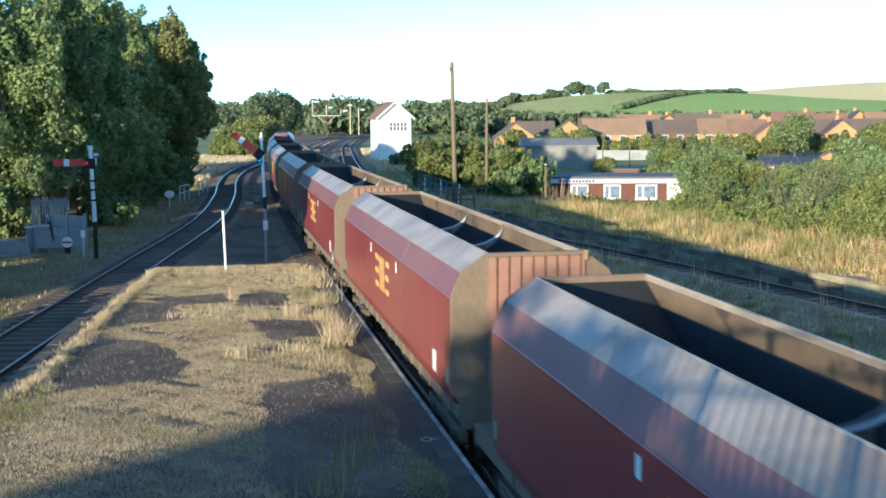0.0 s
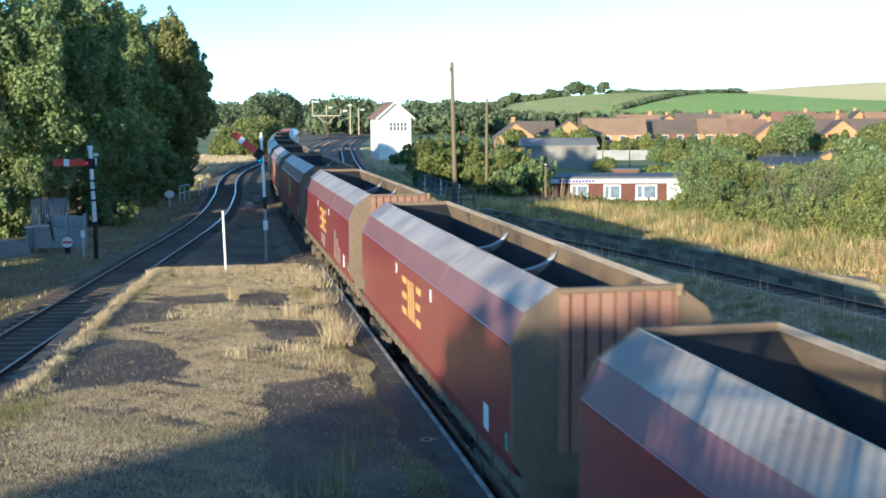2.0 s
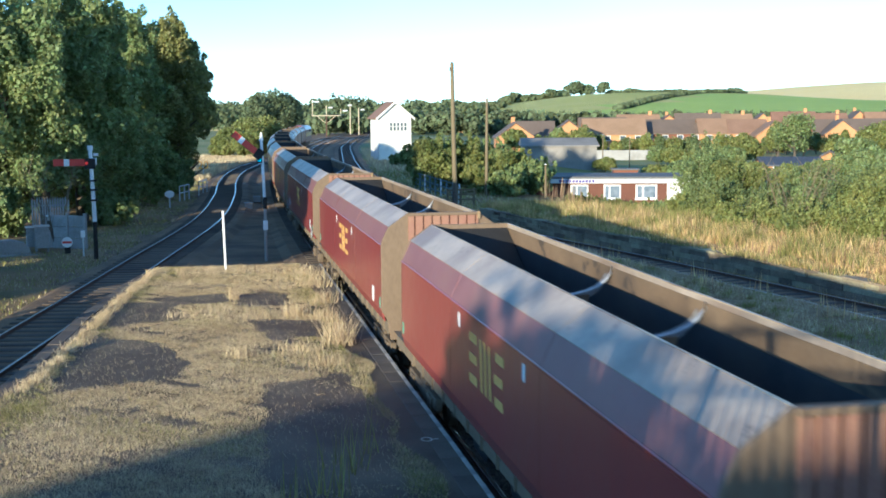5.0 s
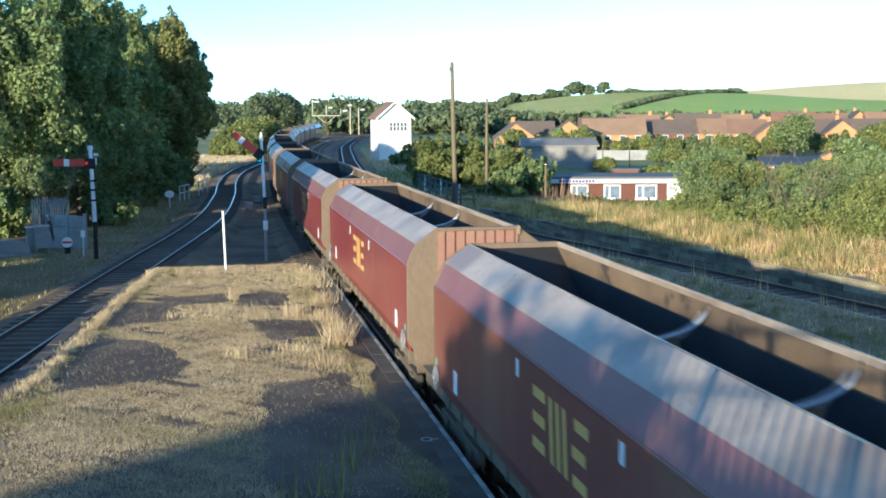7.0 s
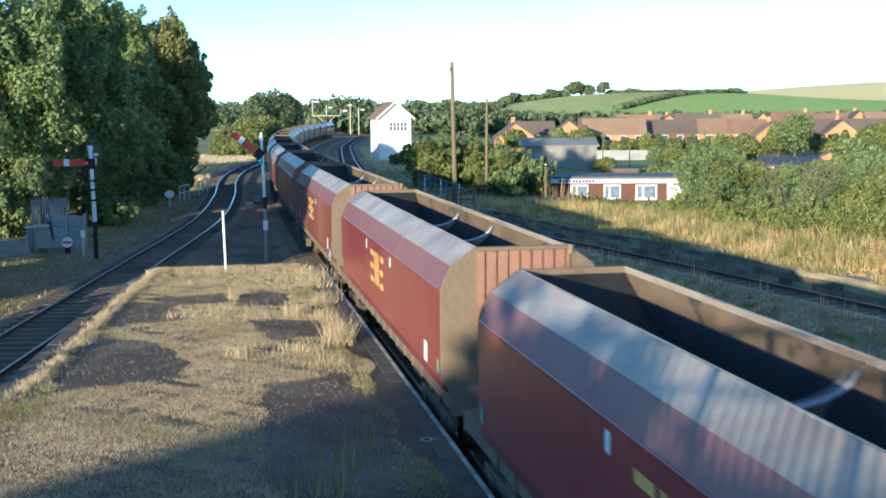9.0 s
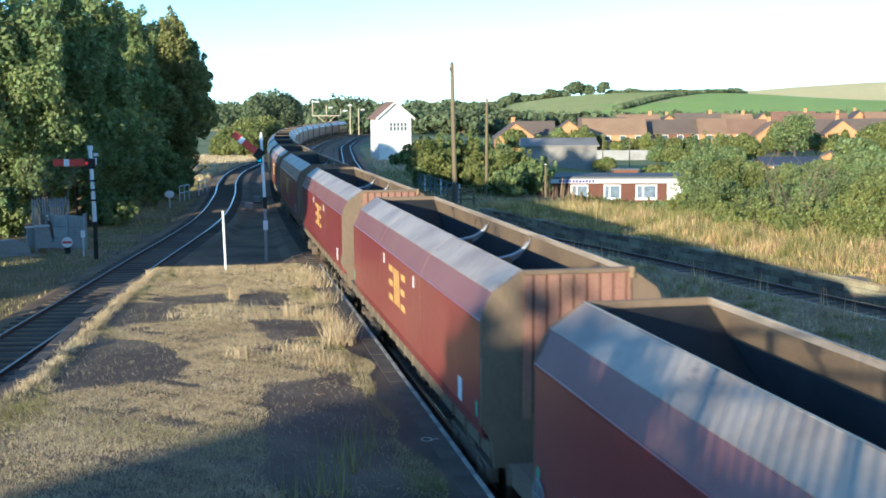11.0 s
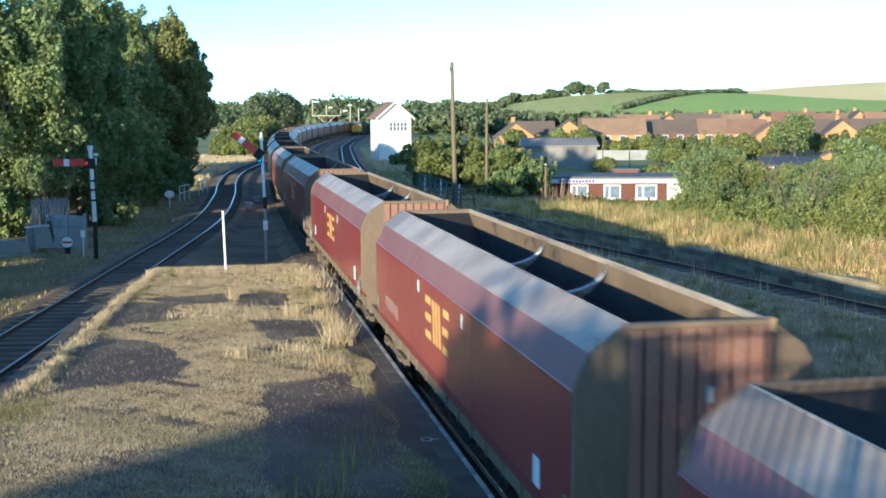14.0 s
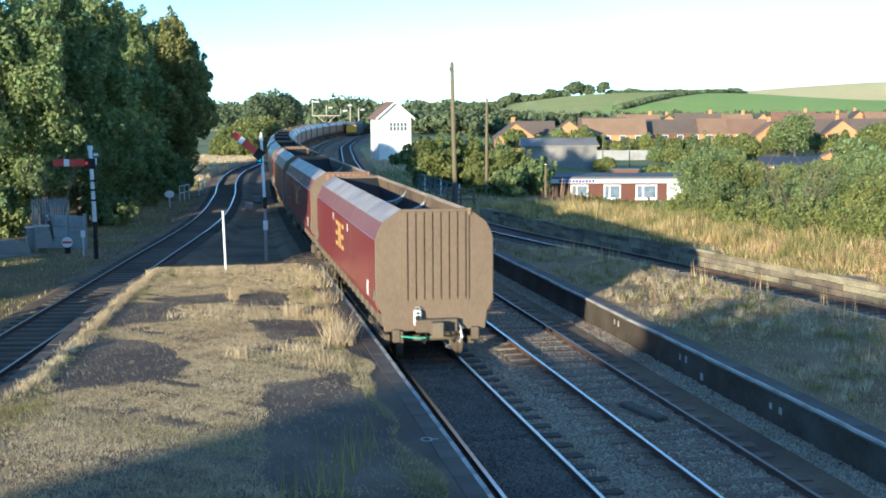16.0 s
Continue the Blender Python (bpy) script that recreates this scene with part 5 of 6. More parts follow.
for px in range(896, 1000, 6):
    hill.append((px + rng0.normal(0, 2), 965 + rng0.random() * 30, 4.5 + 2 * rng0.random(), float(np.interp(px, [896, 910, 960, 1000], [172, 169, 166, 161])) + rng0.normal(0, 2.5)))
hill += [(1014, 985, 9, 142), (1028, 990, 9, 144), (1040, 985, 7, 150), (1068, 990, 8, 143), (975, 960, 7, 157)]
for px in range(1080, 1310, 8):
    hill.append((px, 1000, 5 + 2 * rng0.random(), 160 + rng0.normal(0, 1.8)))
hill += [(1250, 990, 7, 158), (1272, 990, 7, 158), (1297, 985, 9, 154), (1300, 970, 8, 158)]
for k in range(34):
    px = 1310 - k * 6.5
    hill.append((px, 930 - k * 9, 4.5, float(np.interp(k, [0, 10, 33], [163, 176, 193])) + rng0.normal(0, 1.2)))
for px in (1440, 1455, 1470, 1486, 1500, 1512, 1530, 1545):
    hill.append((px, 1880, 14, 151 - (px > 1480) * 3 + rng0.normal(0, 1)))
for px in range(900, 1580, 10):
    hill.append((px + rng0.normal(0, 3), 390 + rng0.random() * 30, 3.4, 199 + rng0.normal(0, 1.5)))
woods("hill_hedges", hill, "dark hedges and copses on the far hill", 9, 1.5, 420)


# ---------------------------------------------------------------- grass
def inside(px, py, poly):
    r = np.zeros(len(px), bool)
    n = len(poly)
    for i in range(n):
        (x0, y0), (x1, y1) = poly[i], poly[(i + 1) % n]
        c = ((y0 > py) != (y1 > py)) & (px < (x1 - x0) * (py - y0) / (y1 - y0 + 1e-9) + x0)
        r ^= c
    return r


def wave(x, y, s, k=0.0):
    return (np.sin(x * s + 1.7 * np.sin(y * s * 0.7 + k) + k) + np.sin(y * s * 1.1 + 1.3 * np.sin(x * s * 0.8 + 2 * k)) + np.sin((x + y) * s * 1.9 + k) * 0.6) / 2.6


# worn patches of bare asphalt, and the grassy joint behind the coping of the branch side
BARE = [[(-3.1, 34.6), (-1.05, 33.7), (-0.8, 30.9), (-2.8, 30.5)], [(-2.0, 35.1), (0.53, 35.4), (0.5, 33.5), (-1.27, 33.5)], [(0.6, 35.4), (2.2, 35.0), (2.05, 32.7), (0.6, 32.95)],
        [(-3.1, 29.5), (-1.25, 27.8), (-0.6, 25.9), (-0.6, 24.0), (-3.1, 23.4), (-3.3, 24.3)], [(0.8, 30.8), (2.8, 30.3), (2.6, 27.7), (1.25, 27.8)], [(0.9, 23.3), (2.65, 23.7), (3.0, 20.1), (2.65, 16.0), (0.65, 16.5)], [(0.8, 16.4), (2.5, 15.8), (2.5, 12.5), (1.0, 12.5)]]
JOINT = ([12.0, 22.6, 23.6, 24.0, 29.7, 32.2, 39.8, 41.5], [-5.5, -4.25, -3.88, -3.66, -3.09, -2.9, -2.1, -1.9])


def platform_grass():
    rng = np.random.default_rng(31)
    n = 1200000
    y = 13 + 29 * rng.random(n)
    x = -5.2 + 8.7 * rng.random(n)
    le = np.interp(y, [p[0] for p in LEFT_EDGE], [p[1] for p in LEFT_EDGE])
    ok = (x > np.interp(y, *JOINT) - 0.12 + 0.1 * wave(x, y, 5.0, 2)) & (x < 3.36 - 0.25 * (1 + wave(x, y, 1.3, 5)))
    dens = 0.52 + 0.34 * wave(x, y, 2.1, 1) + 0.32 * wave(x, y, 6.0, 2)
    jx, jy = x + 0.12 * wave(x, y, 4.0, 3) + rng.normal(0, 0.05, n), y + 0.2 * wave(x, y, 3.0, 4) + rng.normal(0, 0.10, n)
    for poly in BARE:
        dens = np.where(inside(jx, jy, poly), dens * 0.05 - 0.005, dens)
    ok &= rng.random(n) < dens
    x, y = x[ok], y[ok]
    le = le[ok]
    z = np.full(len(x), PLAT_Z)
    g = 0.02 + 0.26 * wave(x, y, 0.9, 7) + 0.5 * np.exp(-((x - le - 0.9) / 0.5) ** 2) + 0.35 * np.exp(-((x - 2.9) / 0.5) ** 2)
    green = rng.random(len(x)) < np.clip(g, 0.05, 0.8)
    P = np.stack([x, y, z], 1)
    blades("dry_turf", P[~green], 0.05, 0.009, M_straw, "short dry straw-coloured turf on the platform", 1, 2.2)
    blades("green_turf", P[green], 0.06, 0.009, M_green, "patchy green turf on the platform", 2, 1.6)
    # taller tufts
    spots = [(2.88, 26.9, 0.62, 240, 0.2), (2.95, 27.8, 0.5, 150, 0.2), (2.1, 31.1, 0.38, 220, 0.2), (0.55, 34.4, 0.35, 120, 0.1), (3.1, 33, 0.4, 200, 0.2), (2.9, 30.5, 0.35, 200, 0.25), (3.2, 36.5, 0.35, 260, 0.4), (3.2, 39, 0.35, 260, 0.4), (1.2, 31.0, 0.2, 200, 0.4),
             (0.6, 26.0, 0.3, 150, 0.2), (1.9, 26.3, 0.22, 260, 0.4), (2.5, 24.8, 0.25, 240, 0.3), (-0.6, 31.6, 0.2, 260, 0.5), (0.2, 32.2, 0.2, 260, 0.5)]
    pts = []
    for sx, sy, hh, nn, rr in spots:
        q = rng.normal(0, rr * 0.85, (nn, 2))
        pts.append(np.stack([sx + q[:, 0], sy + q[:, 1], np.full(nn, PLAT_Z), np.full(nn, hh)], 1))
    for k in range(300):
        sy = 23.4 + 17.5 * rng.random()
        sx = float(np.interp(sy, *JOINT)) + rng.normal(0, 0.10)
        q = rng.normal(0, 0.07, (26, 2))
        pts.append(np.stack([sx + q[:, 0], sy + q[:, 1], np.full(26, PLAT_Z), np.full(26, 0.05 + 0.12 * rng.random())], 1))
    for k in range(330):
        sy = 37.5 + 4.0 * rng.random()
        sx = -2.0 + 5.4 * rng.random()
        q = rng.normal(0, 0.08, (22, 2))
        pts.append(np.stack([sx + q[:, 0], sy + q[:, 1], np.full(22, PLAT_Z), np.full(22, 0.04 + 0.12 * rng.random())], 1))
    P = np.concatenate(pts)
    blades("tall_dry_grass", P[:, :3], P[:, 3], 0.015, M_straw, "tall dry yellow grass tufts on the platform", 3, 0.9)
    weeds = []
    for sx, sy in ((1.4, 16.1), (1.65, 16.0), (2.05, 17.2), (1.0, 15.6), (2.3, 18.2), (1.75, 17.4)):
        q = rng.normal(0, 0.12, (11, 2))
        weeds.append(np.stack([sx + q[:, 0], sy + q[:, 1], np.full(11, PLAT_Z)], 1))
    blades("tall_green_weeds", np.concatenate(weeds), 0.75, 0.02, M_green, "thin tall green weeds on the platform", 4, 0.3)


platform_grass()


def scatter(n, xr, yr, seed, test):
    rng = np.random.default_rng(seed)
    x = xr[0] + (xr[1] - xr[0]) * rng.random(n)
    y = yr[0] + (yr[1] - yr[0]) * rng.random(n)
    k = test(x, y, rng)
    x, y = x[k], y[k]
    return x, y


SY, SXV = [p[0] for p in SIDING], [p[1] for p in SIDING]


def rough_grass():
    sid = lambda y: np.interp(y, SY, SXV)
    # disused platform
    x, y = scatter(150000, (11.1, 20), (16, 47), 41, lambda x, y, r: (x > 11.15 + 0.2 * wave(x, y, 1.5)) & (x < sid(y) - 2.9) & (r.random(len(x)) < 0.36 + 0.5 * wave(x, y, 1.6, 2)))
    z = np.where(y > 44, PLAT_Z - (y - 44) * 0.23, PLAT_Z)
    g = np.random.default_rng(1).random(len(x)) < 0.10 + 0.3 * wave(x, y, 0.7, 3)
    P = np.stack([x, y, z], 1)
    dead = ~g & (np.random.default_rng(8).random(len(x)) < 0.35)
    blades("dead_platform_grass", P[dead], 0.06, 0.014, M_brown, "dead brown grass over the disused platform", 5, 0.9)
    blades("dry_platform_grass", P[~g & ~dead], 0.06, 0.014, M_straw, "dry straw grass over the disused platform", 20, 0.9)
    blades("green_platform_grass", P[g], 0.07, 0.018, M_green, "low green weeds over the disused platform", 6, 0.9)
    x, y = scatter(5200, (12, 20), (18, 46), 43, lambda x, y, r: (x < sid(y) - 2.8) & (x > sid(y) - 4.4) & (wave(x, y, 2.3, 1) > 0.42))
    blades("tall_platform_weeds", np.stack([x, y, np.full(len(x), PLAT_Z)], 1), 0.55, 0.025, M_amber, "tall seeding weeds along the disused platform", 7, 0.2)
    rc = np.random.default_rng(91)
    for nm, material, count, top, label in (("straw_clumps", M_straw, 330, 0.26, "dry straw clumps on the disused platform"), ("green_clumps", M_green, 260, 0.20, "low green weed clumps on the disused platform"), ("dead_clumps", M_brown, 240, 0.22, "dead brown weed clumps on the disused platform")):
        cl = []
        while len(cl) < count:
            cy = 17 + 27 * rc.random()
            cx = 11.3 + (float(sid(cy)) - 3.3 - 11.3) * rc.random()
            if wave(cx, cy, 1.1, 5) + 0.5 * rc.random() < 0.1:
                continue
            q = rc.normal(0, 0.05 + 0.09 * rc.random(), (34, 2))
            cl.append(np.stack([cx + q[:, 0], cy + q[:, 1], np.full(34, PLAT_Z), np.full(34, top * (0.35 + 0.75 * rc.random()))], 1))
        C = np.concatenate(cl)
        blades(nm, C[:, :3], C[:, 3], 0.016, material, label, 92, 1.1)
    # verge behind the old wall
    x, y = scatter(230000, (16, 34), (18, 74), 45, lambda x, y, r: (x > sid(y) + 2.2) & (x < sid(y) + 10 + 2 * wave(x, y, 0.4)) & (r.random(len(x)) < 0.75 + 0.5 * wave(x, y, 0.9, 1)))
    z = np.maximum(height(x, y), np.where(x < sid(y) + 3.4, 0.44, -9) * (y < 60) + -9 * (y >= 60))
    g = np.random.default_rng(2).random(len(x)) < np.clip(0.40 + 0.05 * (x - sid(y) - 3) + 0.75 * wave(x, y, 1.3, 3) + 0.3 * wave(x, y, 3.7, 5), 0.05, 0.95)
    P = np.stack([x, y, z], 1)
    hh = np.where(x < sid(y) + 3.6, 0.35, 1.0) * np.clip(0.40 + 0.34 * wave(x, y, 1.4, 8) + 0.28 * wave(x, y, 3.9, 2), 0.10, 1.1)
    blades("dry_verge_grass", P[~g], hh[~g], 0.024, M_amber, "tall dry golden grass on the lineside verge", 8, 0.9)
    blades("green_verge_grass", P[g], hh[g] * 0.9, 0.028, M_green, "green grass on the lineside verge", 9, 1.0)
    # weeds over the face and foot of the old wall
    off, y = scatter(22000, (1.22, 1.95), (16, 66), 59, lambda x, y, r: r.random(len(x)) < 0.55 + 0.9 * wave(x, y, 1.3, 4))
    x = sid(y) + off
    rr = np.random.default_rng(6).random(len(x))
    P = np.stack([x, y, np.where(off > 1.5, 0.53, -0.3)], 1)
    blades("wall_foot_weeds", P[rr < 0.6], 0.28, 0.022, M_green, "green weeds along the old platform wall", 18, 1.2)
    blades("wall_foot_straw", P[rr >= 0.6], 0.30, 0.02, M_amber, "dry grass along the old platform wall", 19, 1.2)
    # ground between the lines and beyond the platforms
    def gap(x, y, r):
        m = np.abs(x - sid(y)) > 1.7
        main = X1 + np.where(y > BEND_Y, (y - BEND_Y) ** 2 / (2 * BEND_R), 0)
        m &= (x - main > 5.2) & (x < sid(y) + 9)
        return m & ((y > 47) | (x > sid(y))) & (y > 45) & (r.random(len(x)) < 0.55 + 0.5 * wave(x, y, 0.8, 1))
    x, y = scatter(80000, (10, 30), (45, 135), 47, gap)
    g = np.random.default_rng(3).random(len(x)) < 0.6
    P = np.stack([x, y, height(x, y)], 1)
    blades("dry_lineside_grass", P[~g], 0.22, 0.06, M_straw, "dry grass between the lines", 10, 0.8)
    blades("green_lineside_grass", P[g], 0.22, 0.06, M_green, "green grass between the lines", 11, 0.8)
    # beside the branch line, under the wood
    br = lambda y: np.interp(y, [p[0] for p in BRANCH], [p[1] for p in BRANCH])
    x, y = scatter(90000, (-16, 3), (30, 112), 49, lambda x, y, r: (x < br(y) - 2.0 - 0.5 * wave(x, y, 0.7)) & (x > br(y) - 8) & (r.random(len(x)) < 0.6 + 0.6 * wave(x, y, 0.8, 5)))
    g = np.random.default_rng(4).random(len(x)) < 0.72
    P = np.stack([x, y, height(x, y)], 1)
    blades("dry_branch_grass", P[~g], 0.11, 0.035, M_straw, "dry grass beside the branch line", 12, 0.8)
    blades("green_branch_grass", P[g], 0.13, 0.035, M_green, "green grass beside the branch line", 13, 0.8)
    x, y = scatter(16000, (-4, 6), (112, 175), 51, lambda x, y, r: (np.abs(x - br(y)) > 2.2) & (x < br(y) - 1.5))
    blades("dry_bank_grass", np.stack([x, y, height(x, y)], 1), 0.5, 0.12, M_straw, "dry golden grass on the far bank", 14, 0.5)
    x, y = scatter(9000, (14, 30), (125, 200), 53, lambda x, y, r: (x > sid(y) + 2.4) & (x < sid(y) + 8))
    blades("dry_far_verge", np.stack([x, y, height(x, y)], 1), 0.5, 0.14, M_straw, "dry grass bank below the signal box", 15, 0.5)
    # reddish seed heads
    w = []
    r = np.random.default_rng(55)
    for px, Y, n in ((1335, 57, 34), (1322, 58, 24), (1000, 78, 34), (985, 79, 26), (1013, 77, 22)):
        q = r.normal(0, 0.55, (n, 2))
        xx, yy = at(px, Y) + q[:, 0], Y + q[:, 1]
        w.append(np.stack([xx, yy, height(xx, yy)], 1))
    x, y = scatter(2600, (18, 34), (24, 70), 57, lambda x, y, r: (x > sid(y) + 3.2) & (x < sid(y) + 9.5) & (wave(x, y, 1.9, 6) > 0.35))
    blades("dock_stems", np.stack([x, y, height(x, y)], 1), 0.8, 0.05, M_weed, "rusty dock and thistle stems in the verge", 17, 0.3)
    blades("willowherb", np.concatenate(w), 1.6, 0.06, M_weed, "tall reddish seeding willowherb by the verge", 16, 0.2)


rough_grass()


def bare_bush(x, y, z, h, seed):
    """Leafless shrub: forking grey stems."""
    rng = np.random.default_rng(seed)
    t = thing("bare_bush", "leafless grey-brown shrub with forking dead stems", "bush", pose(x, y, z))
    for i in range(5):
        a, e = rng.random() * 6.28, 0.25 + 0.3 * rng.random()
        mb = MB()
        p = Vector((0.1 * math.cos(a), 0.1 * math.sin(a), -0.1))
        d = Vector((math.cos(a) * e, math.sin(a) * e, 1.0)) * h * 0.3
        mb.tube([p, p + d, p + d * 2 + Vector(rng.normal(0, 0.08, 3)), p + d * 3], 0.03, 5, 0.008)
        for k in range(9):
            b = p + d * (0.8 + 2.0 * rng.random())
            u = Vector(rng.normal(0, 1, 3)) * 0.28 * h * 0.4 + Vector((0, 0, 0.25 * h * rng.random()))
            mb.tube([b, b + u * 0.5 + Vector((0, 0, 0.03)), b + u], 0.013, 4, 0.004)
        part("stem", mb, M_pole, t)


for i, (px, Y, top) in enumerate(((1398, 53.5, 268), (1420, 54.5, 285), (92, 58.5, 262))):
    xb = at(px, Y)
    zb = float(height(xb, Y)) - 0.05
    bare_bush(xb, Y, zb, top_z(top, Y, px) - zb, 500 + i)
loose_stones("cess_stones", 34000, (9.55, 10.72), (14, 46), lambda x: -0.30 + 0.14 * np.clip((x - 9.5), 0, 1.2), 0.035, "pale loose ballast stones along the platform wall")
loose_stones("six_foot_stones", 38000, (5.95, 7.65), (13, 45), lambda x: -0.16 + 0 * x, 0.036, "loose ballast stones between the running lines")
loose_stones("four_foot_stones", 34000, (4.42, 5.84), (13, 40), lambda x: -0.118 + 0 * x, 0.034, "dark ballast stones between the rails", M_darkstone)
loose_stones("second_line_stones", 14000, (7.75, 9.15), (13, 40), lambda x: -0.130 + 0 * x, 0.032, "loose ballast stones between the second rails")


# ---------------------------------------------------------------- signals, posts, lineside things
def build_signals():
    s = thing("semaphore_signal", "white and black post semaphore signal with lowered red arm", "signal", pose(2.23, 50.1, -0.3))
    part("post", MB().tube([(0, 0, 0), (0, 0, 2.3)], 0.07, 10), M_conc, s)
    part("post_upper", MB().tube([(0, 0, 2.3), (-0.1, 0, 5.15)], 0.07, 10, 0.06), M_white, s)
    part("band", MB().tube([(0, 0, 2.25), (0, 0, 2.75)], 0.092, 10), M_black, s)
    part("case", MB().box(-0.1, -0.16, 1.35, 0.1, -0.05, 1.75), M_white, s, bevel=0.015)
    part("finial", MB().tube([(-0.1, 0, 5.15), (-0.1, 0, 5.5)], 0.09, 8, 0.03), M_white, s)
    m = Matrix.Translation((-0.12, -0.12, 4.5)) @ Matrix.Rotation(radians(40), 4, "Y")
    arm = part("arm", MB().box(-1.5, -0.02, -0.14, -0.25, 0.0, 0.14, m=m), M_sigred, s, "red semaphore arm with white stripe")
    part("stripe", MB().box(-1.15, -0.026, -0.141, -0.95, -0.021, 0.141, m=m), M_white, arm)
    part("spectacle", MB().box(-0.3, -0.04, -0.22, 0.05, 0.0, 0.22, m=m), M_black, s)
    part("lamp", MB().box(-0.28, -0.1, 4.2, -0.08, 0.15, 4.53), M_black, s, bevel=0.02)
    part("lens", MB().tube([(-0.2, -0.11, 4.35), (-0.2, -0.1, 4.35)], 0.09, 12), glow("green_blue_lamp", (0.02, 0.35, 0.45), 0.5), s)

    s = thing("semaphore_signal", "white and black post semaphore signal with level red arm", "signal", pose(-5.02, 52.5, -0.3))
    part("post", MB().tube([(0, 0, 0), (0, 0, 1.65)], 0.095, 10), M_black, s)
    part("post_upper", MB().tube([(0, 0, 1.65), (-0.08, 0, 4.75)], 0.095, 10, 0.08), M_white, s)
    for z in (2.55, 3.0, 3.4):
        part("bracket", MB().box(-0.14, -0.12, z, 0.14, 0.1, z + 0.07), M_black, s)
    arm = part("arm", MB().box(-1.62, -0.14, 4.08, -0.2, -0.12, 4.38), M_sigred, s, "red semaphore arm with white stripe")
    part("stripe", MB().box(-1.18, -0.146, 4.08, -0.95, -0.141, 4.38), M_white, arm)
    part("spectacle", MB().box(-0.32, -0.16, 3.95, 0.12, -0.12, 4.4), M_black, s)
    part("lamp", MB().box(-0.02, -0.12, 4.1, 0.16, 0.15, 4.42), M_galv, s, bevel=0.02)
    part("lens", MB().tube([(-0.24, -0.18, 4.2), (-0.24, -0.17, 4.2)], 0.07, 12), M_lamp, s)
    part("finial", MB().tube([(-0.08, 0, 4.75), (-0.08, 0, 4.95)], 0.11, 8, 0.12), M_white, s)
    part("lever", MB().box(0.05, -0.1, 4.5, 0.25, -0.06, 4.62), M_white, s)

    d = thing("ground_signal", "low white disc shunting signal with red bar", "signal", pose(-6.5, 55, -0.3))
    part("post", MB().box(-0.12, -0.1, 0, 0.12, 0.12, 0.35), M_black, d, bevel=0.02)
    part("disc", MB().tube([(0, -0.14, 0.52), (0, -0.11, 0.52)], 0.24, 20), M_white, d)
    part("bar", MB().box(-0.2, -0.15, 0.47, 0.2, -0.141, 0.57), M_sigred, d)
    p = thing("marker_post", "slim white marker post on the platform end", "post", pose(0.42, 40.9, PLAT_Z))
    part("post", MB().tube([(0, 0, 0), (-0.05, 0, 2.05)], 0.042, 10), M_white, p)
    part("cap", MB().tube([(-0.05, 0, 2.05), (-0.05, 0, 2.07)], 0.05, 10), M_white, p)
    p = thing("telephone_post", "short grey post with a white box", "post", pose(-5.67, 53.7, -0.3))
    part("post", MB().box(-0.03, -0.03, 0, 0.03, 0.03, 0.95), M_galv, p)
    part("box", MB().box(-0.09, -0.08, 0.85, 0.09, 0.06, 1.15), M_white, p, bevel=0.015)
    b = thing("oval_board", "white oval board on a post by the fence", "sign", pose(at(300, 80), 80, -0.3))
    part("post", MB().box(-0.04, 0.0, 0, 0.04, 0.06, 0.9), M_galv, b)
    part("board", MB().prism([(0.32 * math.cos(a), 0.95 + 0.24 * math.sin(a)) for a in np.linspace(0, 2 * math.pi, 24, False)], -0.03, -0.005), M_white, b)
    g = thing("speed_sign", "yellow twenty speed limit sign on a post", "sign", pose(at(361, 121), 121, -0.3))
    part("post", MB().box(-0.05, 0.0, 0, 0.05, 0.08, 0.95), M_galv, g)
    cu = bpy.data.curves.new("digits", "FONT")
    cu.body, cu.size, cu.extrude, cu.align_x = "20", 1.1, 0.02, "CENTER"
    tmp = new("digits", cu)
    me = bpy.data.meshes.new_from_object(tmp)
    bpy.data.objects.remove(tmp)
    me.materials.append(M_yellow)
    dg = part("digits", me, None, g)
    dg.matrix_basis = pose(0, -0.03, 0.75, 90, 0, 0)

    tan = mat("tan_signal_paint", (0.50, 0.41, 0.27), (0.62, 0.52, 0.36), 0.6, 0, 20, 2, 0.03)
    gs = thing("bracket_signal", "cream bracket signal with three short posts", "signal", pose(at(580, 290), 290, -0.3))
    part("post", MB().box(-0.15, -0.15, 0, 0.15, 0.15, 5.9), M_rust, gs)
    part("beam", MB().box(-3.6, -0.18, 5.58, 3.9, 0.18, 5.78), tan, gs, bevel=0.03)
    for sx in (-1, 1):
        part("strut", MB().tube([(sx * 0.2, 0, 3.9), (sx * 2.2, 0, 5.5)], 0.07, 6), tan, gs)
    for x, h in ((-3.4, 9.6), (0.0, 8.2), (3.6, 7.4)):
        dl = part("doll", MB().box(x - 0.075, -0.075, 5.78, x + 0.075, 0.075, h), tan, gs)
        part("signal_arm", MB().box(x + 0.5, -0.2, h - 0.65, x + 1.6, -0.14, h - 0.38), M_white, dl)
    for px, Y, h in ((622, 330, 9.0), (637, 330, 7.8)):
        ps = thing("signal_post", "tall cream signal post with a small white arm", "signal", pose(at(px, Y), Y, -0.3))
        part("post", MB().tube([(0, 0, 0), (0, 0, h)], 0.15, 8, 0.11), tan, ps)
        part("signal_arm", MB().box(0.5, -0.2, h - 0.7, 1.6, -0.14, h - 0.42, m=Matrix.Translation((0, 0, 0)) @ Matrix.Rotation(radians(-8 if px < 630 else 0), 4, "Y")), M_white, ps)


build_signals()


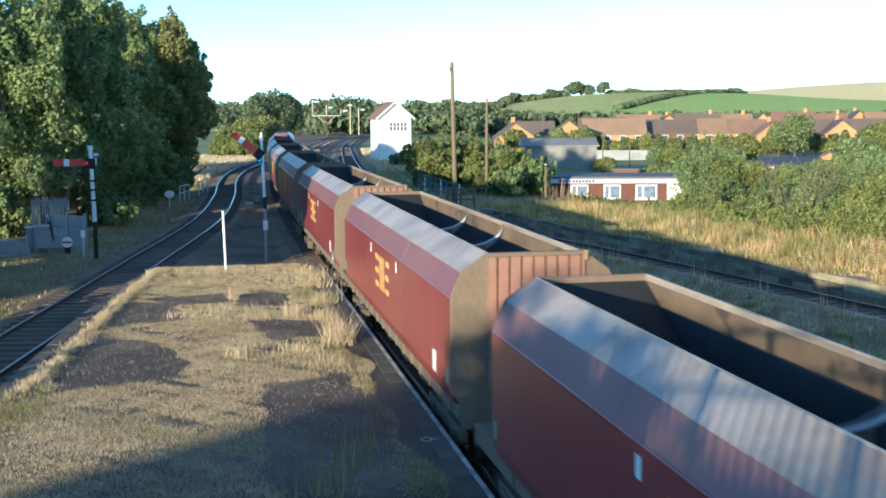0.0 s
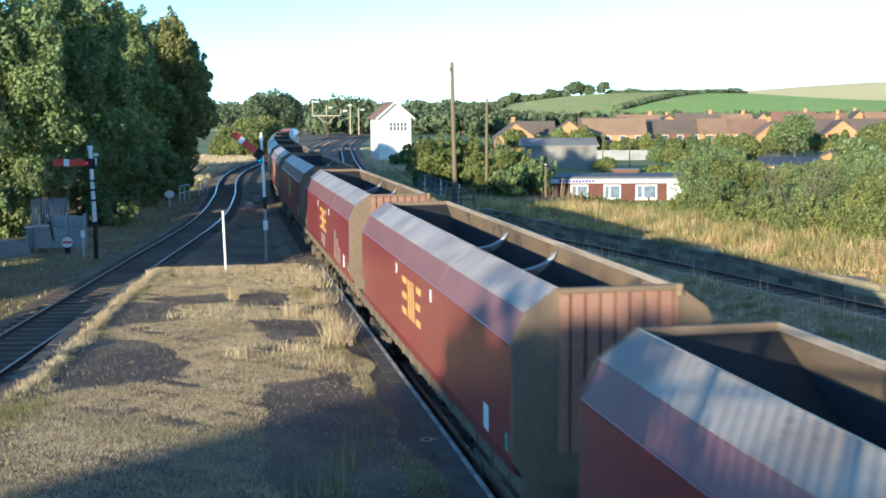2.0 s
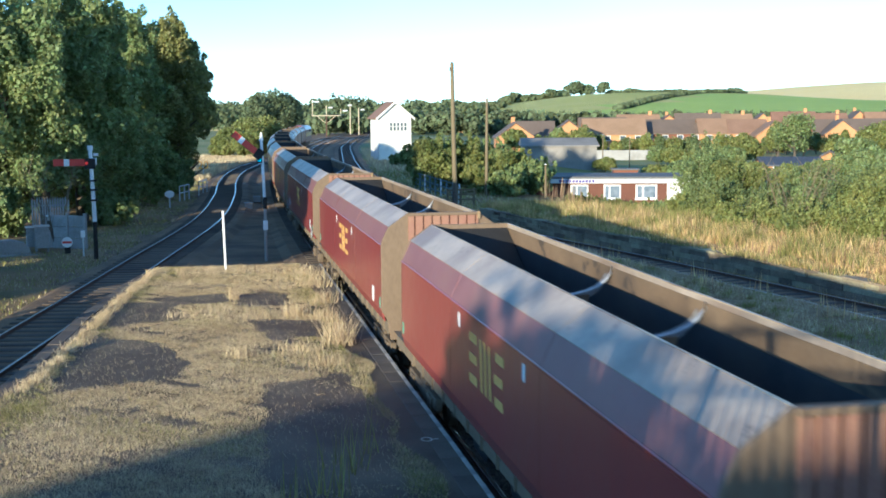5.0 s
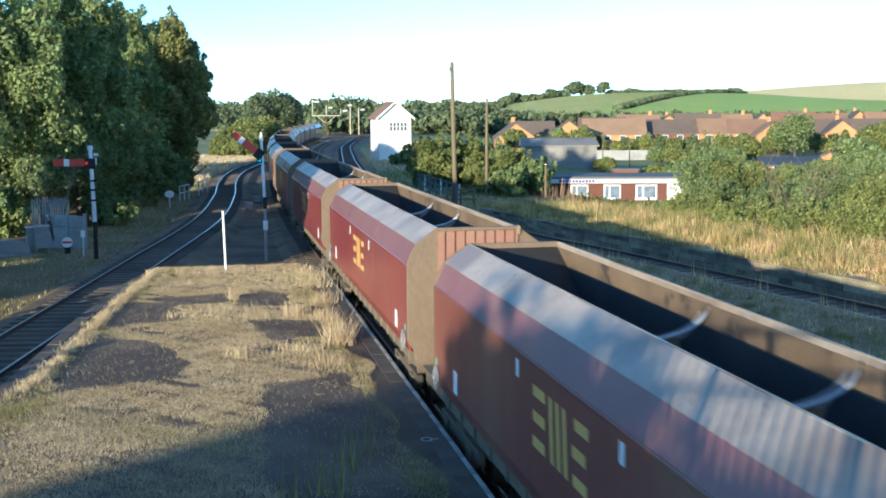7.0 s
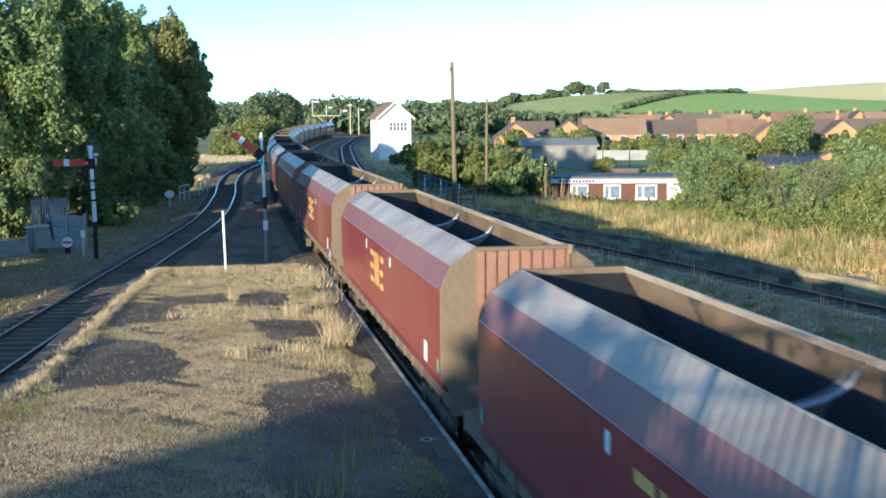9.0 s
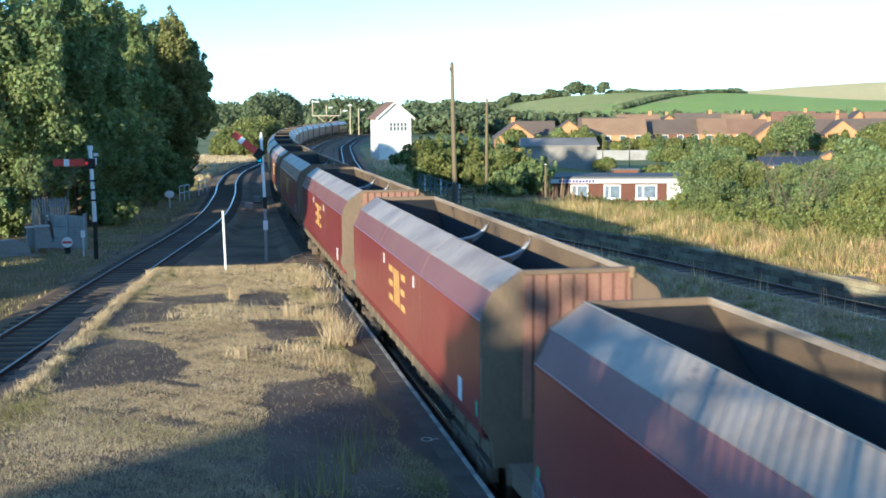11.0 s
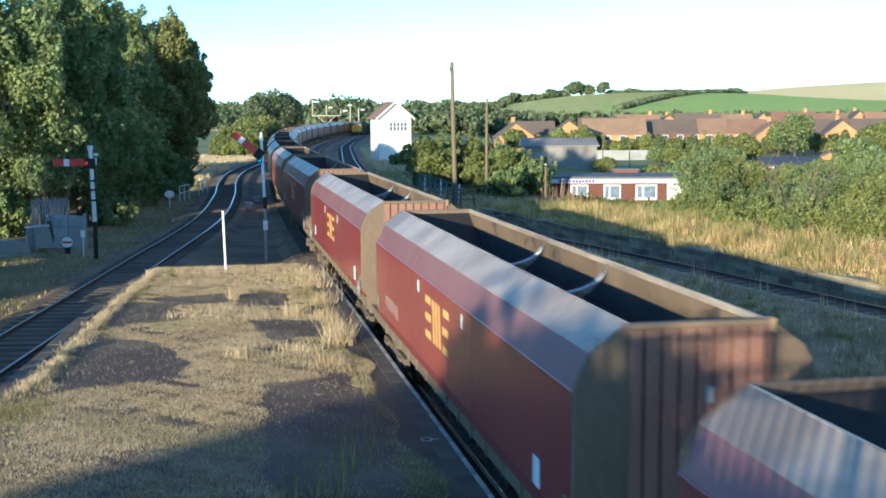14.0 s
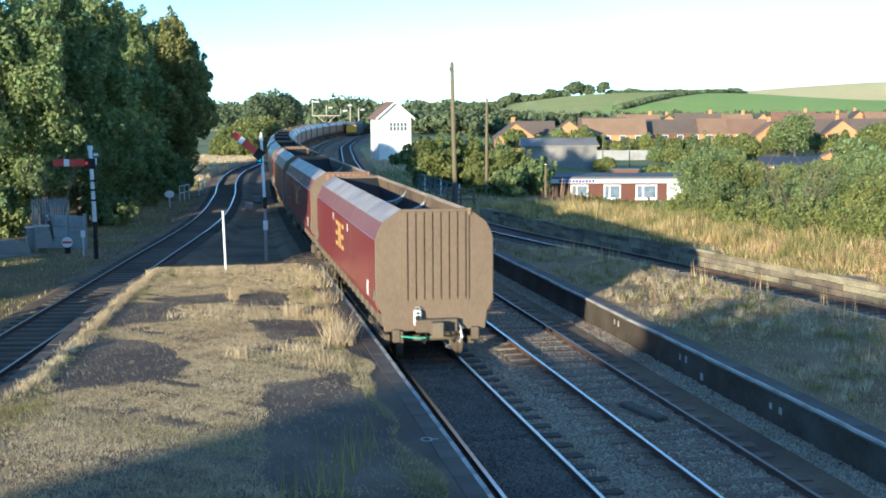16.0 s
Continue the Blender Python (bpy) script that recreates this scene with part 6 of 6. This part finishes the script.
def build_lineside():
    M_teal = mat("faded_teal_steel", (0.10, 0.15, 0.16), (0.17, 0.23, 0.24), 0.6, 0.2, 15, 1, 0.1)
    pale_grey = mat("weathered_pale_grey", (0.24, 0.24, 0.23), (0.38, 0.37, 0.35), 0.9, 0, 9, 1.4, 0.4, stain=(0.13, 0.13, 0.10), stain_amt=0.7)
    f = thing("palisade_fence", "grey-blue steel palisade fence below the trees", "fence", pose(at(90, 60), 60, -0.4, 0, 0, 8))
    for z in (0.7, 1.9):
        part("rail", MB().box(-0.95, 0.03, z, 0.85, 0.08, z + 0.06), pale_grey, f)
    pale = MB().prism([(-0.04, 0), (0.04, 0), (0.04, 2.15), (0, 2.32), (-0.04, 2.15)], 0, 0.02).mesh("pale", pale_grey)
    for k in range(15):
        part("pale", pale, None, f).location = (-0.9 + k * 0.12, 0, 0.05)
    w = thing("concrete_panel_fence", "low grey concrete panel wall beside the lineside cabinets", "fence", pose(at(116, 57.5), 57.5, -0.4, 0, 0, -32))
    for k in range(2):
        for z in (0.0, 0.55, 1.10):
            part("panel", MB().box(-0.95 + k * 1.0, 0, z, -0.02 + k * 1.0, 0.08, z + 0.53), pale_grey, w, bevel=0.01)
    for k in range(3):
        part("post", MB().box(-1.03 + k * 1.0, -0.05, 0, -0.93 + k * 1.0, 0.12, 1.75), M_conc, w, bevel=0.01)
    ramp = thing("concrete_ramp", "pale grey sloping concrete retaining slab below the trees", "wall", pose(at(20, 55.5), 55.5, -0.45, 0, 0, 14))
    part("slab", MB().prism([(-1.5, 0), (0.75, 0), (0.7, 0.35), (0.45, 0.62), (-0.1, 0.78), (-0.8, 0.74), (-1.5, 0.84)], 0.0, 0.5), pale_grey, ramp, bevel=0.03)
    part("kerb", MB().prism([(-1.5, 0), (1.0, 0), (1.0, 0.16), (-1.5, 0.22)], -0.9, -0.7), pale_grey, ramp, bevel=0.02)
    for px, Y, ww, hh in ((71, 56.0, 0.62, 1.25), (52, 56.6, 0.45, 1.15), (86, 58.5, 0.22, 1.5)):
        c = thing("lineside_cabinet", "grey steel lineside equipment cabinet", "cabinet", pose(at(px, Y), Y, -0.4, 0, 0, 10), "lineside cabinets")
        part("body", MB().box(-ww / 2, 0, 0.25, ww / 2, 0.5, hh), pale_grey, c, bevel=0.02)
        part("roof", MB().box(-ww / 2 - 0.04, -0.04, hh, ww / 2 + 0.04, 0.54, hh + 0.05), M_galv, c)
        for sx in (-1, 1):
            part("leg", MB().box(sx * ww * 0.4 - 0.04, 0.1, 0, sx * ww * 0.4 + 0.04, 0.4, 0.25), M_conc, c)
    st2 = thing("leaning_post", "dark leaning timber post by the cabinets", "post", pose(at(97, 58), 58, -0.4))
    part("post", MB().tube([(0, 0, 0), (-0.35, 0, 1.35)], 0.09, 8), M_bark, st2)
    for px, Y in ((318, 86), (352, 92)):
        h = thing("handrail", "pale steel lineside handrail", "rail", pose(at(px, Y), Y, -0.3, 0, 0, 75), "lineside handrails")
        for k in range(3):
            part("post", MB().tube([(k * 1.2, 0, 0), (k * 1.2, 0, 1.1)], 0.05, 8), M_galv, h)
        for z in (0.6, 1.1):
            part("bar", MB().tube([(0, 0, z), (2.4, 0, z)], 0.045, 8), M_galv, h)
    # blue-grey steel fence and steps by the tall pole
    fs = thing("steel_fence", "blue-green steel railing with pale posts beside the siding", "fence", pose(16.9, 79.0, -0.3, 0, 0, 90))
    for k in range(9):
        part("post", MB().box(k * 2.2 - 0.05, -0.05, 0, k * 2.2 + 0.05, 0.05, 1.35), M_galv if k % 3 == 0 else M_teal, fs)
    for z in (0.35, 0.8, 1.25):
        part("bar", MB().box(0, -0.025, z, 17.6, 0.025, z + 0.06), M_teal, fs)
    for k in range(8):
        for q in (0.0, 1.0):
            part("brace", MB().tube([(k * 2.2, 0, 0.35 + 0.9 * q), (k * 2.2 + 2.2, 0, 1.25 - 0.9 * q)], 0.02, 5), M_teal, fs)
    tf = thing("timber_fence", "grey timber post and rail fence by the pole", "fence", pose(at(825, 77), 77, -0.3, 0, 0, 15))
    for k in range(3):
        part("post", MB().box(-1.4 + k * 1.0 - 0.06, -0.06, 0, -1.4 + k * 1.0 + 0.06, 0.06, 1.2), M_pole, tf)
    for z in (0.4, 0.75, 1.05):
        part("bar", MB().box(-1.5, -0.09, z, 0.75, -0.06, z + 0.1), M_pole, tf)
    # slim posts among the gardens
    for px, Y, h in ((1067, 165, 4.6), (1114, 160, 4.6), (966, 88, 2.6)):
        gp = thing("slim_post", "slim pale timber post beyond the verge", "pole", pose(at(px, Y), Y, float(height(at(px, Y), Y))), "slim posts")
        part("post", MB().tube([(0, 0, 0), (0, 0, h)], 0.09, 8, 0.07), M_pole, gp)
        part("cap", MB().tube([(0, 0, h), (0, 0, h + 0.05)], 0.1, 8), M_galv, gp)
    # low pale garden wall
    gw = thing("garden_wall", "long low pale wall before the houses", "wall", pose(at(1090, 195), 195, -2.7, 0, 0, -14))
    part("wall", MB().box(-14, 0, 0, 11, 0.25, 1.9), M_conc, gw)
    part("coping", MB().box(-14.1, -0.05, 1.9, 11.1, 0.3, 2.0), M_conc, gw)
    yd = thing("yard_hut", "low red brick yard store with a pale roof", "hut", pose(at(1108, 128), 128, -2.6, 0, 0, -14))
    part("wall", MB().box(-1.4, 0, 0, 1.4, 2.2, 1.9), M_brick, yd)
    part("roof", MB().box(-1.6, -0.2, 1.9, 1.6, 2.4, 2.05), M_felt, yd, bevel=0.02)
    # ground frames and boxes by the junction
    for px, Y in ((440, 78), (455, 84)):
        bx = thing("trunking_box", "small grey concrete box in the ballast", "box", pose(at(px, Y), Y, -0.3), "trunking boxes")
        part("body", MB().box(-0.25, 0, 0, 0.25, 0.9, 0.35), M_conc, bx, bevel=0.02)
        part("lid", MB().box(-0.28, -0.03, 0.35, 0.28, 0.93, 0.4), M_conc, bx)


build_lineside()
bk = thing("timber_baulk", "old brown timber baulk lying between the rails", "timber", pose(8.5, 21.9, -0.12, 0, 0, 12))
part("beam", MB().box(-0.14, -0.7, 0, 0.14, 0.7, 0.1), M_bark, bk, bevel=0.015)

# ---------------------------------------------------------------- tracks, last for their many sleepers
build_track("track_1", "main", -20, 420, "main running line with bright rails on dark ballast", True, 75, M_oldsleeper)
build_track("track_2", "second", -20, 420, "second running line with one bright and one dull rail", "half", 75)
build_track("track_3", "siding", -10, 330, "curving siding track beside the old platform", True, 70, M_oldsleeper)
build_track("track_4", "branch", 5, 168, "curving branch line with bright rails", True, 70, M_oldsleeper)

motions()
